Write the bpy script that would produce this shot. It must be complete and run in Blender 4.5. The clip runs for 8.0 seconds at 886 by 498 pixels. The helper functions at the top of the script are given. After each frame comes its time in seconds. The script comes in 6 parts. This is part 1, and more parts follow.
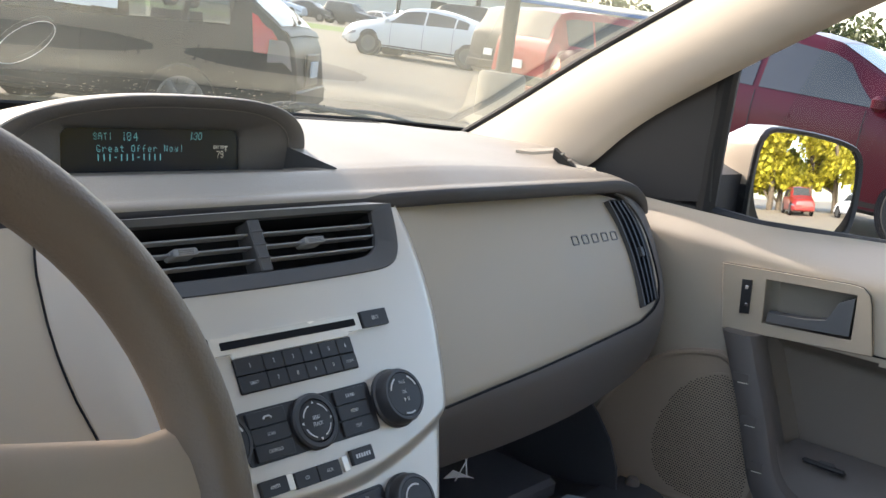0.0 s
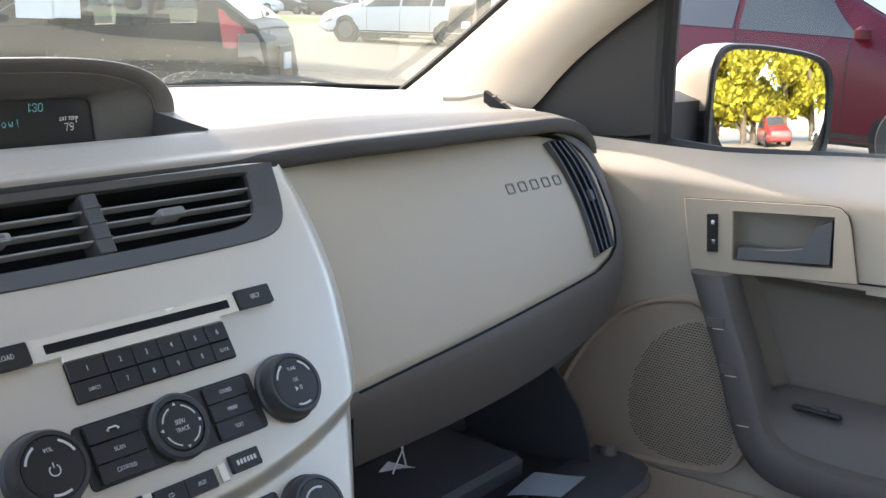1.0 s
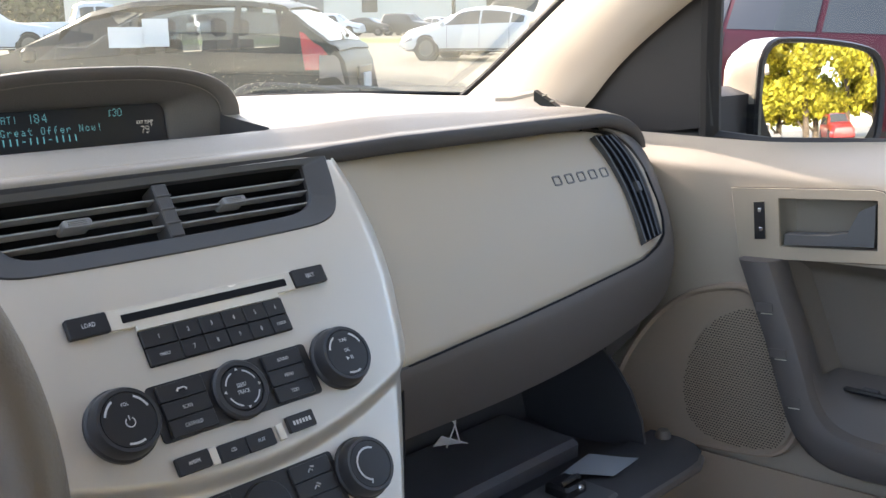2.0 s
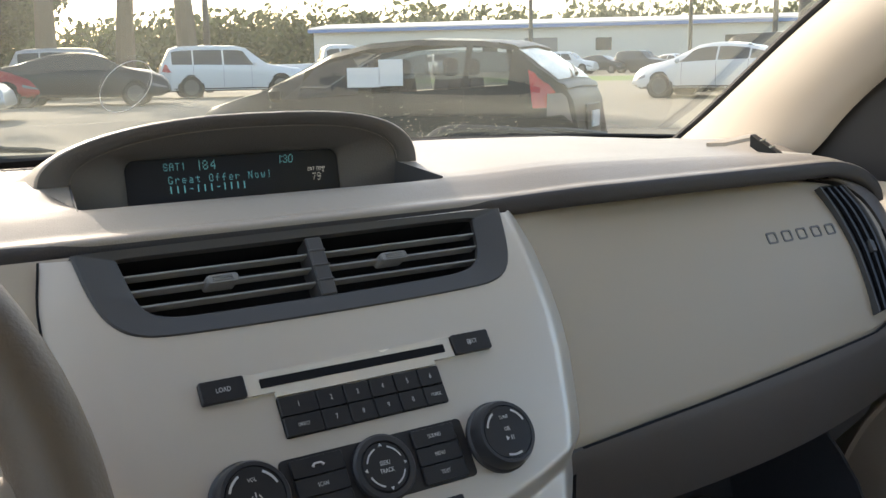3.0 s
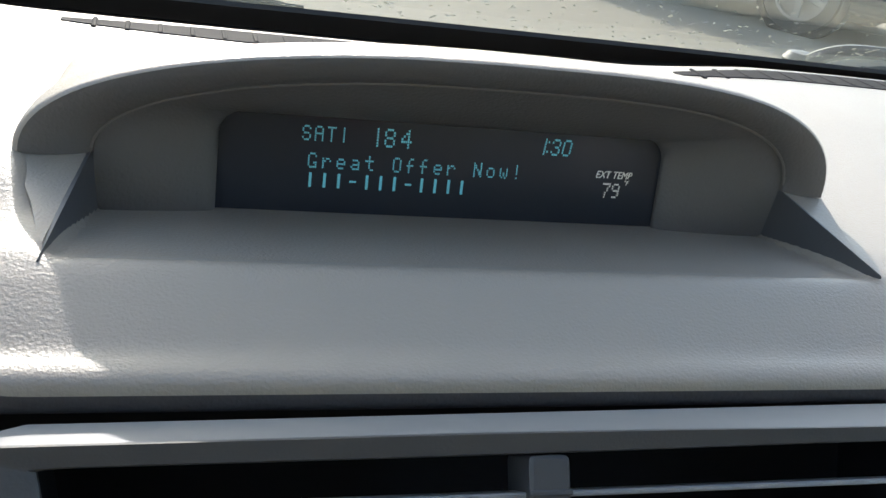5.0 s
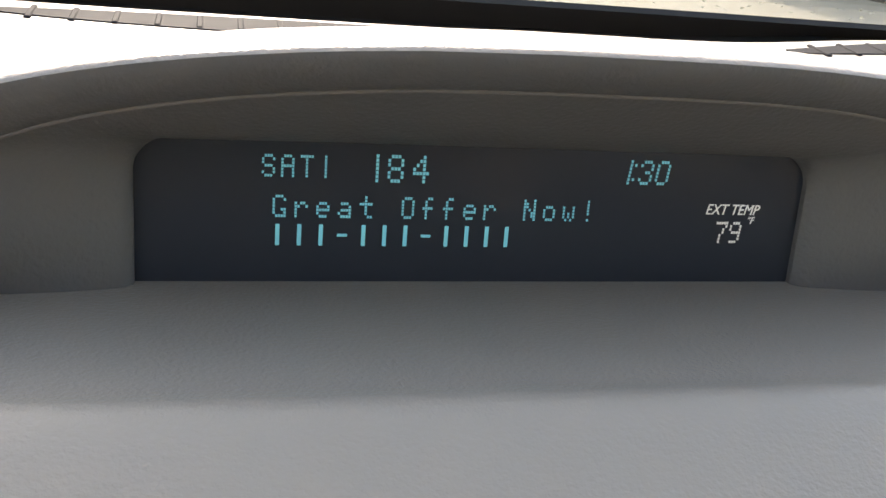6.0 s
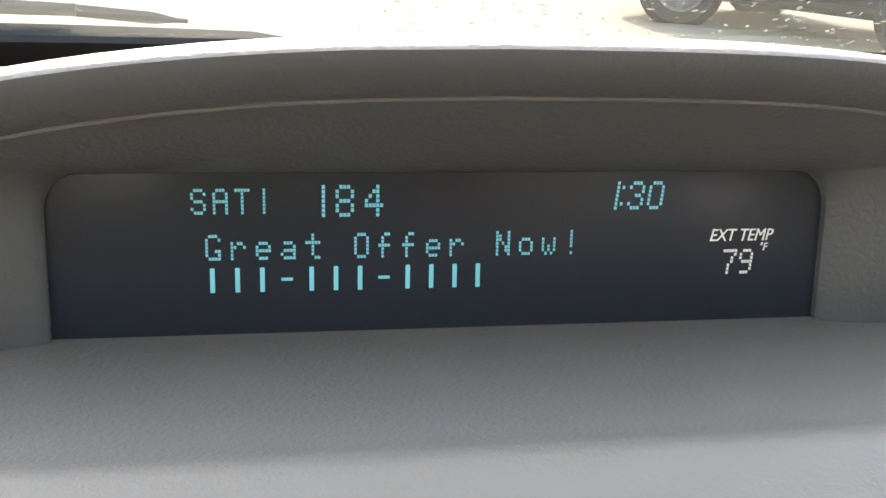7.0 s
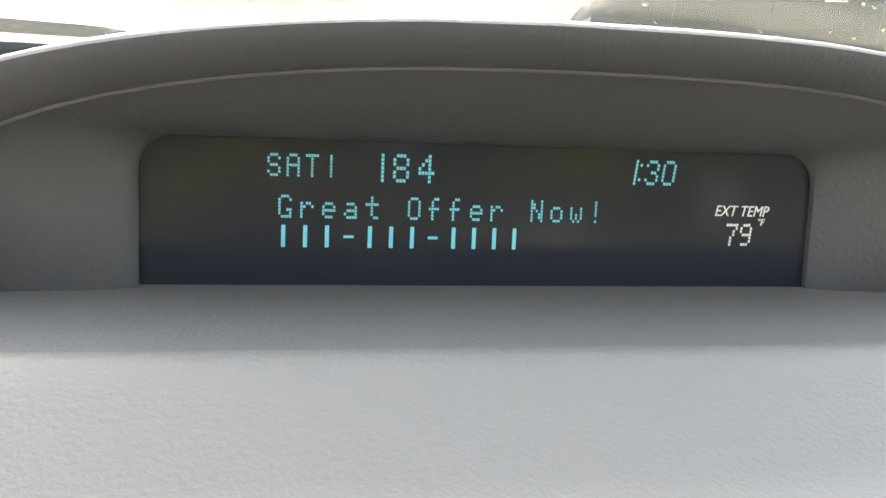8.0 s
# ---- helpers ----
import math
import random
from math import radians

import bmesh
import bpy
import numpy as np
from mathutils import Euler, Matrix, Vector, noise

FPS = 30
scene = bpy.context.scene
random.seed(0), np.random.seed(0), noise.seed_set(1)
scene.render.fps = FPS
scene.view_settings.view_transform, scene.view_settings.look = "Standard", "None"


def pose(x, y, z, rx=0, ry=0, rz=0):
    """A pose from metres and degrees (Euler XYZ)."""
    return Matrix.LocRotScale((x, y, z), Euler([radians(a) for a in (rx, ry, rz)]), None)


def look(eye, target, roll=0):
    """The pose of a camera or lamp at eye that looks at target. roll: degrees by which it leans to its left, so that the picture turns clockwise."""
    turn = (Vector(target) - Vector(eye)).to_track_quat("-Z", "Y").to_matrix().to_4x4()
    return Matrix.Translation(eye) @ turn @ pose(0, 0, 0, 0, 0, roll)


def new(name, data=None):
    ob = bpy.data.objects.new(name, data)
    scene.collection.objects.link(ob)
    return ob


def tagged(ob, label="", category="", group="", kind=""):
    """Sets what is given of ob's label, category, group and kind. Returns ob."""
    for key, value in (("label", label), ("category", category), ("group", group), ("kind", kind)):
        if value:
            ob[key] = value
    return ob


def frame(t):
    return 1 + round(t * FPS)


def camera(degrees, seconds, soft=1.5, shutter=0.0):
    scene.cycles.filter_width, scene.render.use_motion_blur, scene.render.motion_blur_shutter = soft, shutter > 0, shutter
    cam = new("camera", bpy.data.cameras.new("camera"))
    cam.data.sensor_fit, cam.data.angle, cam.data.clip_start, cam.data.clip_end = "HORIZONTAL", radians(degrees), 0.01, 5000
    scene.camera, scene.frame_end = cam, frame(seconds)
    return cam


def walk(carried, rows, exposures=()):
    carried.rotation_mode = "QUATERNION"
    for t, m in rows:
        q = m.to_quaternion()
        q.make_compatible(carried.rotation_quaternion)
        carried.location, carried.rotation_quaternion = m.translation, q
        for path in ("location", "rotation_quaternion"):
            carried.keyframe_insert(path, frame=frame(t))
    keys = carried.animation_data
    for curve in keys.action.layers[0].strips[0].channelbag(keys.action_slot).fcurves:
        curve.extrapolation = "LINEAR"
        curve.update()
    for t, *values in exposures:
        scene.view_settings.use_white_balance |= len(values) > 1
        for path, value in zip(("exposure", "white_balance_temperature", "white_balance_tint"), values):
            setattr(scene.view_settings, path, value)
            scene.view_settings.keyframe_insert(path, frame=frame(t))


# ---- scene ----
cam = camera(48.0, 8.0)
PATH = [
    (0, (-0.478, -0.514, 1.16), (1.048, 0.708, 0.736), 7.9),
    (0.2, (-0.464, -0.521, 1.162), (1.075, 0.683, 0.733), 4.48),
    (0.5, (-0.432, -0.506, 1.14), (1.086, 0.683, 0.611), 6.9),
    (0.8, (-0.362, -0.489, 1.124), (1.141, 0.704, 0.564), 3.86),
    (1, (-0.336, -0.503, 1.122), (1.181, 0.716, 0.659), 1.9),
    (1.2, (-0.344, -0.516, 1.11), (1.144, 0.738, 0.652), 1.7),
    (2.3, (-0.36, -0.574, 1.109), (0.999, 0.83, 0.687), -0.9),
    (2.5, (-0.348, -0.57, 1.107), (0.928, 0.909, 0.677), -0.2),
    (2.9, (-0.296, -0.542, 1.107), (0.814, 1.08, 0.738), -1.32),
    (3, (-0.278, -0.531, 1.111), (0.793, 1.12, 0.756), -1.0),
    (3.1, (-0.259, -0.515, 1.119), (0.756, 1.168, 0.747), -1.34),
    (3.4, (-0.215, -0.463, 1.151), (0.69, 1.258, 0.685), 2.44),
    (3.5, (-0.198, -0.447, 1.157), (0.679, 1.281, 0.661), 3.4),
    (3.6, (-0.185, -0.429, 1.159), (0.666, 1.309, 0.652), 4.64),
    (3.8, (-0.17, -0.393, 1.159), (0.596, 1.376, 0.626), 5.92),
    (4, (-0.156, -0.354, 1.162), (0.541, 1.419, 0.552), 8.1),
    (4.3, (-0.133, -0.287, 1.161), (0.52, 1.462, 0.442), 9.6),
    (4.5, (-0.123, -0.243, 1.165), (0.518, 1.496, 0.413), 9.9),
    (4.7, (-0.115, -0.203, 1.165), (0.513, 1.539, 0.408), 9.84),
    (5, (-0.105, -0.146, 1.155), (0.468, 1.594, 0.352), 9.5),
    (5.2, (-0.098, -0.107, 1.158), (0.488, 1.592, 0.283), 8.9),
    (6.3, (-0.05, -0.022, 1.118), (0.333, 1.769, 0.314), 4.98),
    (6.5, (-0.042, -0.016, 1.114), (0.324, 1.8, 0.361), 3.4),
    (7.0, (-0.037, -0.012, 1.11), (0.302, 1.826, 0.401), 2.77),
    (7.5, (-0.044, -0.017, 1.102), (0.333, 1.829, 0.432), 3.75),
    (7.8, (-0.054, -0.032, 1.098), (0.349, 1.837, 0.51), 4.08),
    (8.0, (-0.062, -0.043, 1.095), (0.359, 1.825, 0.52), 4.36),
]
EXPOSURES = [(0, 2.48, 7050, 16), (0.5, 2.06, 7000, 12), (0.8, 2.61, 6950, 15), (1.0, 2.86, 6950, 15), (1.2, 2.91, 6950, 15), (2.3, 2.79, 7200, 18), (2.5, 2.73, 7250, 18),
             (2.9, 2.31, 7250, 15), (3.1, 2.18, 7250, 14), (3.5, 2.03, 7100, 12), (3.8, 1.98, 6950, 11), (4.0, 2.01, 6750, 11), (4.5, 2.28, 6350, 10), (4.7, 2.26, 6350, 10), (5.2, 2.41, 6400, 11), (6.3, 3.09, 7350, 18), (8.0, 3.46, 7100, 14)]
walk(cam, [(t, look(eye, target, roll)) for t, eye, target, roll in PATH], EXPOSURES)

# ---------- world, sun, exposure ----------
SUN_AZ, SUN_EL = radians(-0.3), radians(29.5)
to_sun = Vector((math.sin(SUN_AZ) * math.cos(SUN_EL), math.cos(SUN_AZ) * math.cos(SUN_EL), math.sin(SUN_EL)))
world = bpy.data.worlds.new("sky")
scene.world = world
world.use_nodes = True
wn = world.node_tree
sky = wn.nodes.new("ShaderNodeTexSky")
sky.sky_type = "NISHITA"
sky.sun_disc = False
sky.sun_elevation, sky.sun_rotation = SUN_EL, SUN_AZ
sky.air_density, sky.dust_density = 1.0, 2.0
wn.links.new(sky.outputs[0], wn.nodes["Background"].inputs[0])
wn.nodes["Background"].inputs[1].default_value = 0.15
sun_data = bpy.data.lights.new("sun", "SUN")
sun_data.energy, sun_data.angle, sun_data.color = 1.25, radians(0.6), (1.0, 0.95, 0.87)
sun = new("sun", sun_data)
sun.matrix_world = look((0, 0, 30), Vector((0, 0, 30)) - to_sun)


# ---------- materials ----------
def material(name, color, rough=0.5, metal=0.0, grain=0.0, grain_size=0.002, vary=0.08, vary_size=0.12, spec=0.5, coat=0.0,
             island=0.0, rough_vary=0.08):
    """A surface with two scales of colour and roughness variation and a fine relief."""
    m = bpy.data.materials.new(name)
    m.use_nodes = True
    nt = m.node_tree
    b = nt.nodes["Principled BSDF"]
    b.inputs["Roughness"].default_value, b.inputs["Metallic"].default_value = rough, metal
    b.inputs["Specular IOR Level"].default_value, b.inputs["Coat Weight"].default_value = spec, coat
    geo = nt.nodes.new("ShaderNodeTexCoord")
    big, fine = nt.nodes.new("ShaderNodeTexNoise"), nt.nodes.new("ShaderNodeTexNoise")
    big.inputs["Scale"].default_value, big.inputs["Detail"].default_value = 1 / vary_size, 4
    fine.inputs["Scale"].default_value, fine.inputs["Detail"].default_value = 1 / grain_size, 2
    for n in (big, fine):
        nt.links.new(geo.outputs["Object"], n.inputs["Vector"])
    mix = nt.nodes.new("ShaderNodeMix")
    mix.data_type = "RGBA"
    mix.inputs["A"].default_value = [max(0, c * (1 - vary)) for c in color] + [1]
    mix.inputs["B"].default_value = [min(1, c * (1 + vary)) for c in color] + [1]
    add = nt.nodes.new("ShaderNodeMath")
    add.operation = "MULTIPLY_ADD"
    add.inputs[1].default_value = 0.35
    nt.links.new(fine.outputs["Fac"], add.inputs[0])
    scaled = nt.nodes.new("ShaderNodeMath")
    scaled.operation = "MULTIPLY"
    scaled.inputs[1].default_value = 0.65
    nt.links.new(big.outputs["Fac"], scaled.inputs[0])
    nt.links.new(scaled.outputs[0], add.inputs[2])
    nt.links.new(add.outputs[0], mix.inputs["Factor"])
    out = mix.outputs["Result"]
    if island:
        info = nt.nodes.new("ShaderNodeNewGeometry")
        hsv = nt.nodes.new("ShaderNodeHueSaturation")
        rng = nt.nodes.new("ShaderNodeMapRange")
        rng.inputs["To Min"].default_value, rng.inputs["To Max"].default_value = 1 - island, 1 + island
        nt.links.new(info.outputs["Random Per Island"], rng.inputs["Value"])
        nt.links.new(rng.outputs[0], hsv.inputs["Value"])
        nt.links.new(out, hsv.inputs["Color"])
        out = hsv.outputs[0]
    nt.links.new(out, b.inputs["Base Color"])
    if rough_vary:
        rr = nt.nodes.new("ShaderNodeMapRange")
        rr.inputs["To Min"].default_value, rr.inputs["To Max"].default_value = max(0.02, rough - rough_vary), min(1, rough + rough_vary)
        nt.links.new(big.outputs["Fac"], rr.inputs["Value"])
        nt.links.new(rr.outputs[0], b.inputs["Roughness"])
    if grain:
        bump = nt.nodes.new("ShaderNodeBump")
        bump.inputs["Strength"].default_value, bump.inputs["Distance"].default_value = grain, grain_size * 0.35
        nt.links.new(fine.outputs["Fac"], bump.inputs["Height"])
        nt.links.new(bump.outputs[0], b.inputs["Normal"])
    return m


def emitter(name, color, strength):
    m = bpy.data.materials.new(name)
    m.use_nodes = True
    b = m.node_tree.nodes["Principled BSDF"]
    b.inputs["Base Color"].default_value = (*color, 1)
    b.inputs["Emission Color"].default_value = (*color, 1)
    b.inputs["Emission Strength"].default_value = strength
    return m


def pane_material(name, tint, dust=0.0, dust_color=(0.6, 0.56, 0.5), gloss=1.0, specks=0.0, index=1.45, gleam=(1, 1, 1)):
    """A thin pane: clear and tinted, mirror-like by Fresnel, with a film of dust and dried specks."""
    m = bpy.data.materials.new(name)
    m.use_nodes = True
    nt = m.node_tree
    nt.nodes.remove(nt.nodes["Principled BSDF"])
    out = nt.nodes["Material Output"]
    clear, mirror = nt.nodes.new("ShaderNodeBsdfTransparent"), nt.nodes.new("ShaderNodeBsdfGlossy")
    clear.inputs[0].default_value = (*tint, 1)
    mirror.inputs["Roughness"].default_value = 0.02
    mirror.inputs["Color"].default_value = (*[gloss * g for g in gleam], 1)
    fres = nt.nodes.new("ShaderNodeFresnel")
    fres.inputs[0].default_value = index
    mix = nt.nodes.new("ShaderNodeMixShader")
    nt.links.new(fres.outputs[0], mix.inputs[0])
    nt.links.new(clear.outputs[0], mix.inputs[1])
    nt.links.new(mirror.outputs[0], mix.inputs[2])
    last = mix
    if dust:
        film = nt.nodes.new("ShaderNodeBsdfTranslucent")
        film.inputs[0].default_value = (*dust_color, 1)
        co = nt.nodes.new("ShaderNodeTexCoord")
        cloud, spot = nt.nodes.new("ShaderNodeTexNoise"), nt.nodes.new("ShaderNodeTexVoronoi")
        cloud.inputs["Scale"].default_value, cloud.inputs["Detail"].default_value = 5, 6
        spot.inputs["Scale"].default_value = 120
        for n in (cloud, spot):
            nt.links.new(co.outputs["Object"], n.inputs["Vector"])
        ramp = nt.nodes.new("ShaderNodeMapRange")
        ramp.inputs["From Min"].default_value, ramp.inputs["From Max"].default_value = 0.3, 0.75
        ramp.inputs["To Min"].default_value, ramp.inputs["To Max"].default_value = dust * 0.4, dust * 1.6
        nt.links.new(cloud.outputs["Fac"], ramp.inputs["Value"])
        dots = nt.nodes.new("ShaderNodeMapRange")
        dots.inputs["From Min"].default_value, dots.inputs["From Max"].default_value = 0.16, 0.08
        dots.inputs["To Min"].default_value, dots.inputs["To Max"].default_value = 0.0, specks
        nt.links.new(spot.outputs["Distance"], dots.inputs["Value"])
        total = nt.nodes.new("ShaderNodeMath")
        total.operation, total.use_clamp = "ADD", True
        nt.links.new(ramp.outputs[0], total.inputs[0])
        nt.links.new(dots.outputs[0], total.inputs[1])
        last = nt.nodes.new("ShaderNodeMixShader")
        nt.links.new(total.outputs[0], last.inputs[0])
        nt.links.new(mix.outputs[0], last.inputs[1])
        nt.links.new(film.outputs[0], last.inputs[2])
    nt.links.new(last.outputs[0], out.inputs["Surface"])
    return m


VINYL = material("grained_beige_vinyl", (0.272, 0.236, 0.195), 0.42, grain=0.65, grain_size=0.0011, vary=0.05)
PANEL = material("satin_beige_panel", (0.388, 0.33, 0.258), 0.5, grain=0.15, grain_size=0.0008, vary=0.03)
KNOB = material("black_rubbery_knob", (0.030, 0.030, 0.033), 0.4, grain=0.1, grain_size=0.0008, vary=0.08)
SILVER = material("satin_champagne_paint", (0.585, 0.545, 0.485), 0.38, metal=0.45, vary=0.03, grain=0.05, grain_size=0.0006)
INSET = material("bright_champagne_trim", (0.80, 0.76, 0.67), 0.28, metal=0.35, vary=0.03)
TAUPE = material("dark_taupe_plastic", (0.15, 0.13, 0.114), 0.55, grain=0.4, grain_size=0.0012, vary=0.06)
RECESS = material("grey_beige_recess", (0.24, 0.212, 0.182), 0.6, grain=0.3, grain_size=0.0014, vary=0.06)
LEVER = material("slate_grey_handle", (0.085, 0.090, 0.097), 0.5, grain=0.2, grain_size=0.001, vary=0.05)
POCKET = material("brown_grey_pocket_lining", (0.17, 0.145, 0.122), 0.6, grain=0.4, grain_size=0.0014, vary=0.06)
LOWER = material("grey_taupe_plastic", (0.110, 0.098, 0.093), 0.55, grain=0.4, grain_size=0.0014, vary=0.06)
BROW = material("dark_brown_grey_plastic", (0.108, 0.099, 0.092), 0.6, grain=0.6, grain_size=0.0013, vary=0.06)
LIP = material("dark_grey_lip_plastic", (0.060, 0.055, 0.056), 0.6, grain=0.4, grain_size=0.0014, vary=0.06, spec=0.3)
CHARCOAL = material("charcoal_plastic", (0.061, 0.060, 0.062), 0.5, grain=0.25, grain_size=0.0009, vary=0.06)
STRIP = material("grey_trim_strip", (0.19, 0.19, 0.19), 0.5, metal=0.0, vary=0.04)
BLACK = material("black_plastic", (0.014, 0.014, 0.016), 0.42, grain=0.1, grain_size=0.0007, vary=0.1)
CAVITY = material("black_duct", (0.014, 0.014, 0.016), 0.8, vary=0.1, spec=0.1)
SLAT = material("dark_grey_slat", (0.27, 0.27, 0.275), 0.35, vary=0.06)
TAB = material("grey_slider_tab", (0.22, 0.22, 0.225), 0.4, vary=0.05)
PRINT = material("pale_grey_print", (0.54, 0.54, 0.54), 0.6, vary=0.02)
SCREEN = material("smoked_display_glass", (0.030, 0.033, 0.040), 0.12, vary=0.05, rough_vary=0.02, spec=0.16)
GLOW = emitter("teal_display_segment", (0.15, 0.53, 0.63), 0.031)
WHITE_PRINT = emitter("white_display_print", (0.62, 0.62, 0.58), 0.04)
WHEELSKIN = material("tan_wheel_leather", (0.122, 0.091, 0.066), 0.5, grain=0.5, grain_size=0.0018, vary=0.07)
WHEELTRIM = material("satin_wheel_spoke", (0.29, 0.235, 0.182), 0.45, metal=0.0, vary=0.05)
DOORSKIN = material("beige_door_vinyl", (0.40, 0.345, 0.28), 0.55, grain=0.3, grain_size=0.0014, vary=0.04)
DOORLOW = material("tan_door_plastic", (0.37, 0.29, 0.222), 0.6, grain=0.4, grain_size=0.0016, vary=0.05)
GRILLE = material("brown_speaker_mesh", (0.37, 0.295, 0.225), 0.6, vary=0.06)
PERFORATION = material("dark_brown_perforation", (0.055, 0.045, 0.038), 0.8, vary=0.1, spec=0.1)
PILLAR = material("beige_pillar_fabric", (0.42, 0.365, 0.295), 0.7, grain=0.4, grain_size=0.001, vary=0.04)
SAIL = material("black_sail_plastic", (0.02, 0.02, 0.021), 0.6, grain=0.3, grain_size=0.001)
RUBBER = material("black_rubber", (0.012, 0.012, 0.013), 0.7, vary=0.15)
CHROME = material("chrome", (0.75, 0.75, 0.76), 0.12, metal=1.0, vary=0.02, rough_vary=0.03)
BADGE = material("dull_pewter_badge", (0.13, 0.12, 0.11), 0.45, metal=0.3)
PAPER = material("white_paper", (0.72, 0.74, 0.76), 0.8, vary=0.03)
BINBLACK = material("black_bin_plastic", (0.044, 0.045, 0.051), 0.55, grain=0.3, grain_size=0.0015)
# paler than the tray: skylight on the upward floor is put into this colour
BINFLOOR = material("lit_grey_bin_floor", (0.10, 0.10, 0.112), 0.6, grain=0.4, grain_size=0.002, vary=0.3, vary_size=0.05)
CARPET = material("dark_carpet", (0.06, 0.056, 0.052), 0.95, grain=1.0, grain_size=0.003, vary=0.2)
HEADLINER = material("beige_headliner", (0.50, 0.46, 0.39), 0.9, grain=0.3, grain_size=0.002)
MIRROR = material("mirror_silver", (0.92, 0.93, 0.93), 0.015, metal=1.0, vary=0.0, rough_vary=0.0)
MIRRORSHELL = material("tan_mirror_shell", (0.42, 0.37, 0.30), 0.3, coat=0.6, vary=0.03)
WINDSHIELD = pane_material("dusty_windshield", (0.65, 0.685, 0.645), dust=0.045, dust_color=(0.62, 0.64, 0.52), gloss=1.0, specks=0.10, index=1.60, gleam=(0.90, 0.98, 0.92))
SIDEGLASS = pane_material("clear_side_glass", (0.88, 0.92, 0.90))
CARPANE = pane_material("tinted_car_window", (0.42, 0.46, 0.46))
SEATCLOTH = material("dark_seat_cloth", (0.03, 0.03, 0.033), 0.9, grain=0.4, grain_size=0.004)
DIMPAPER = material("bluish_grey_paper", (0.30, 0.34, 0.38), 0.8, vary=0.05)
ASPHALT = material("worn_pale_asphalt", (0.235, 0.198, 0.145), 0.9, grain=0.8, grain_size=0.02, vary=0.22, vary_size=1.6)
GRASS = material("dry_green_grass", (0.14, 0.20, 0.035), 0.9, grain=1, grain_size=0.05, vary=0.3, vary_size=1.0)
CONCRETE = material("weathered_concrete", (0.27, 0.24, 0.20), 0.85, grain=0.5, grain_size=0.01, vary=0.15, vary_size=0.3)
POLE = material("dark_painted_steel", (0.05, 0.045, 0.042), 0.5, vary=0.1)
BARK = material("grey_brown_bark", (0.12, 0.095, 0.07), 0.95, grain=1, grain_size=0.03, vary=0.25)
WALL_METAL = material("cream_metal_siding", (0.62, 0.60, 0.55), 0.7, vary=0.06, vary_size=2.0)
ROOF_BLUE = material("blue_roof_edge", (0.12, 0.22, 0.45), 0.5, vary=0.05)
CARGLASS = material("dark_car_glass", (0.05, 0.056, 0.06), 0.05, spec=0.35, rough_vary=0.02, vary=0.05)
TYRE = material("tyre_rubber", (0.02, 0.02, 0.02), 0.8, vary=0.1)
RIM = material("silver_alloy", (0.17, 0.17, 0.175), 0.45, metal=0.6)
RED_LAMP = material("red_lamp_lens", (0.45, 0.012, 0.012), 0.15, coat=0.5)
CLEAR_LAMP = material("clear_lamp_lens", (0.20, 0.19, 0.20), 0.12, coat=0.5)


def leaf_material(name, color):
    """Thin leaves that let the light behind them through."""
    m = material(name, color, 0.7, vary=0.2, island=0.45, grain_size=0.1)
    nt = m.node_tree
    b = nt.nodes["Principled BSDF"]
    glow = nt.nodes.new("ShaderNodeBsdfTranslucent")
    mix = nt.nodes.new("ShaderNodeMixShader")
    mix.inputs[0].default_value = 0.3
    nt.links.new(b.inputs["Base Color"].links[0].from_socket, glow.inputs[0])
    nt.links.new(b.outputs[0], mix.inputs[1])
    nt.links.new(glow.outputs[0], mix.inputs[2])
    nt.links.new(mix.outputs[0], nt.nodes["Material Output"].inputs["Surface"])
    return m


def paint(name, color, metal=0.15, coat=0.5):
    return material(name, color, 0.32, metal=metal, coat=coat, spec=0.5 if coat > 0.4 else 0.2, vary=0.03, vary_size=0.6, rough_vary=0.03)


# ---------- helpers for meshes ----------
BASE = {}


def thing(name, at=(0, 0, 0), label="", category="", group="", kind=""):
    ob = new(name)
    ob.location = at
    BASE[ob] = Vector(at)
    return tagged(ob, label, category, group, kind)


def part(name, bm, mat, parent, label="", kind="", sharp=35, towards=None):
    """One mesh object under a thing or a part; its points are given in the thing's own world place."""
    if parent is not None:
        bmesh.ops.translate(bm, verts=bm.verts, vec=-BASE[parent])
    bmesh.ops.recalc_face_normals(bm, faces=bm.faces)
    if towards is not None and sum((f.normal for f in bm.faces), Vector()).dot(Vector(towards)) < 0:
        bmesh.ops.reverse_faces(bm, faces=bm.faces)
    for e in bm.edges:
        if len(e.link_faces) == 2:
            e.smooth = e.calc_face_angle(0) < radians(sharp)
    for f in bm.faces:
        f.smooth = True
    me = bpy.data.meshes.new(name)
    bm.to_mesh(me)
    bm.free()
    for mt in (mat if isinstance(mat, (list, tuple)) else [mat]):
        me.materials.append(mt)
    ob = new(name, me)
    if parent is not None:
        ob.parent = parent
        BASE[ob] = BASE[parent]
    else:
        BASE[ob] = Vector((0, 0, 0))
    return tagged(ob, label, "", "", kind)


def structure(name, bm, mat, label, category="", towards=None):
    return tagged(part(name, bm, mat, None, towards=towards), label, category or name.split("_")[0], "", "structure")


def smooth01(t):
    t = min(1.0, max(0.0, t))
    return t * t * (3 - 2 * t)


def lerp_table(table, x):
    """Smoothly read a table of (x, value) rows."""
    if x <= table[0][0]:
        return table[0][1]
    for (a, va), (b, vb) in zip(table, table[1:]):
        if x <= b:
            return va + (vb - va) * (x - a) / (b - a)
    return table[-1][1]


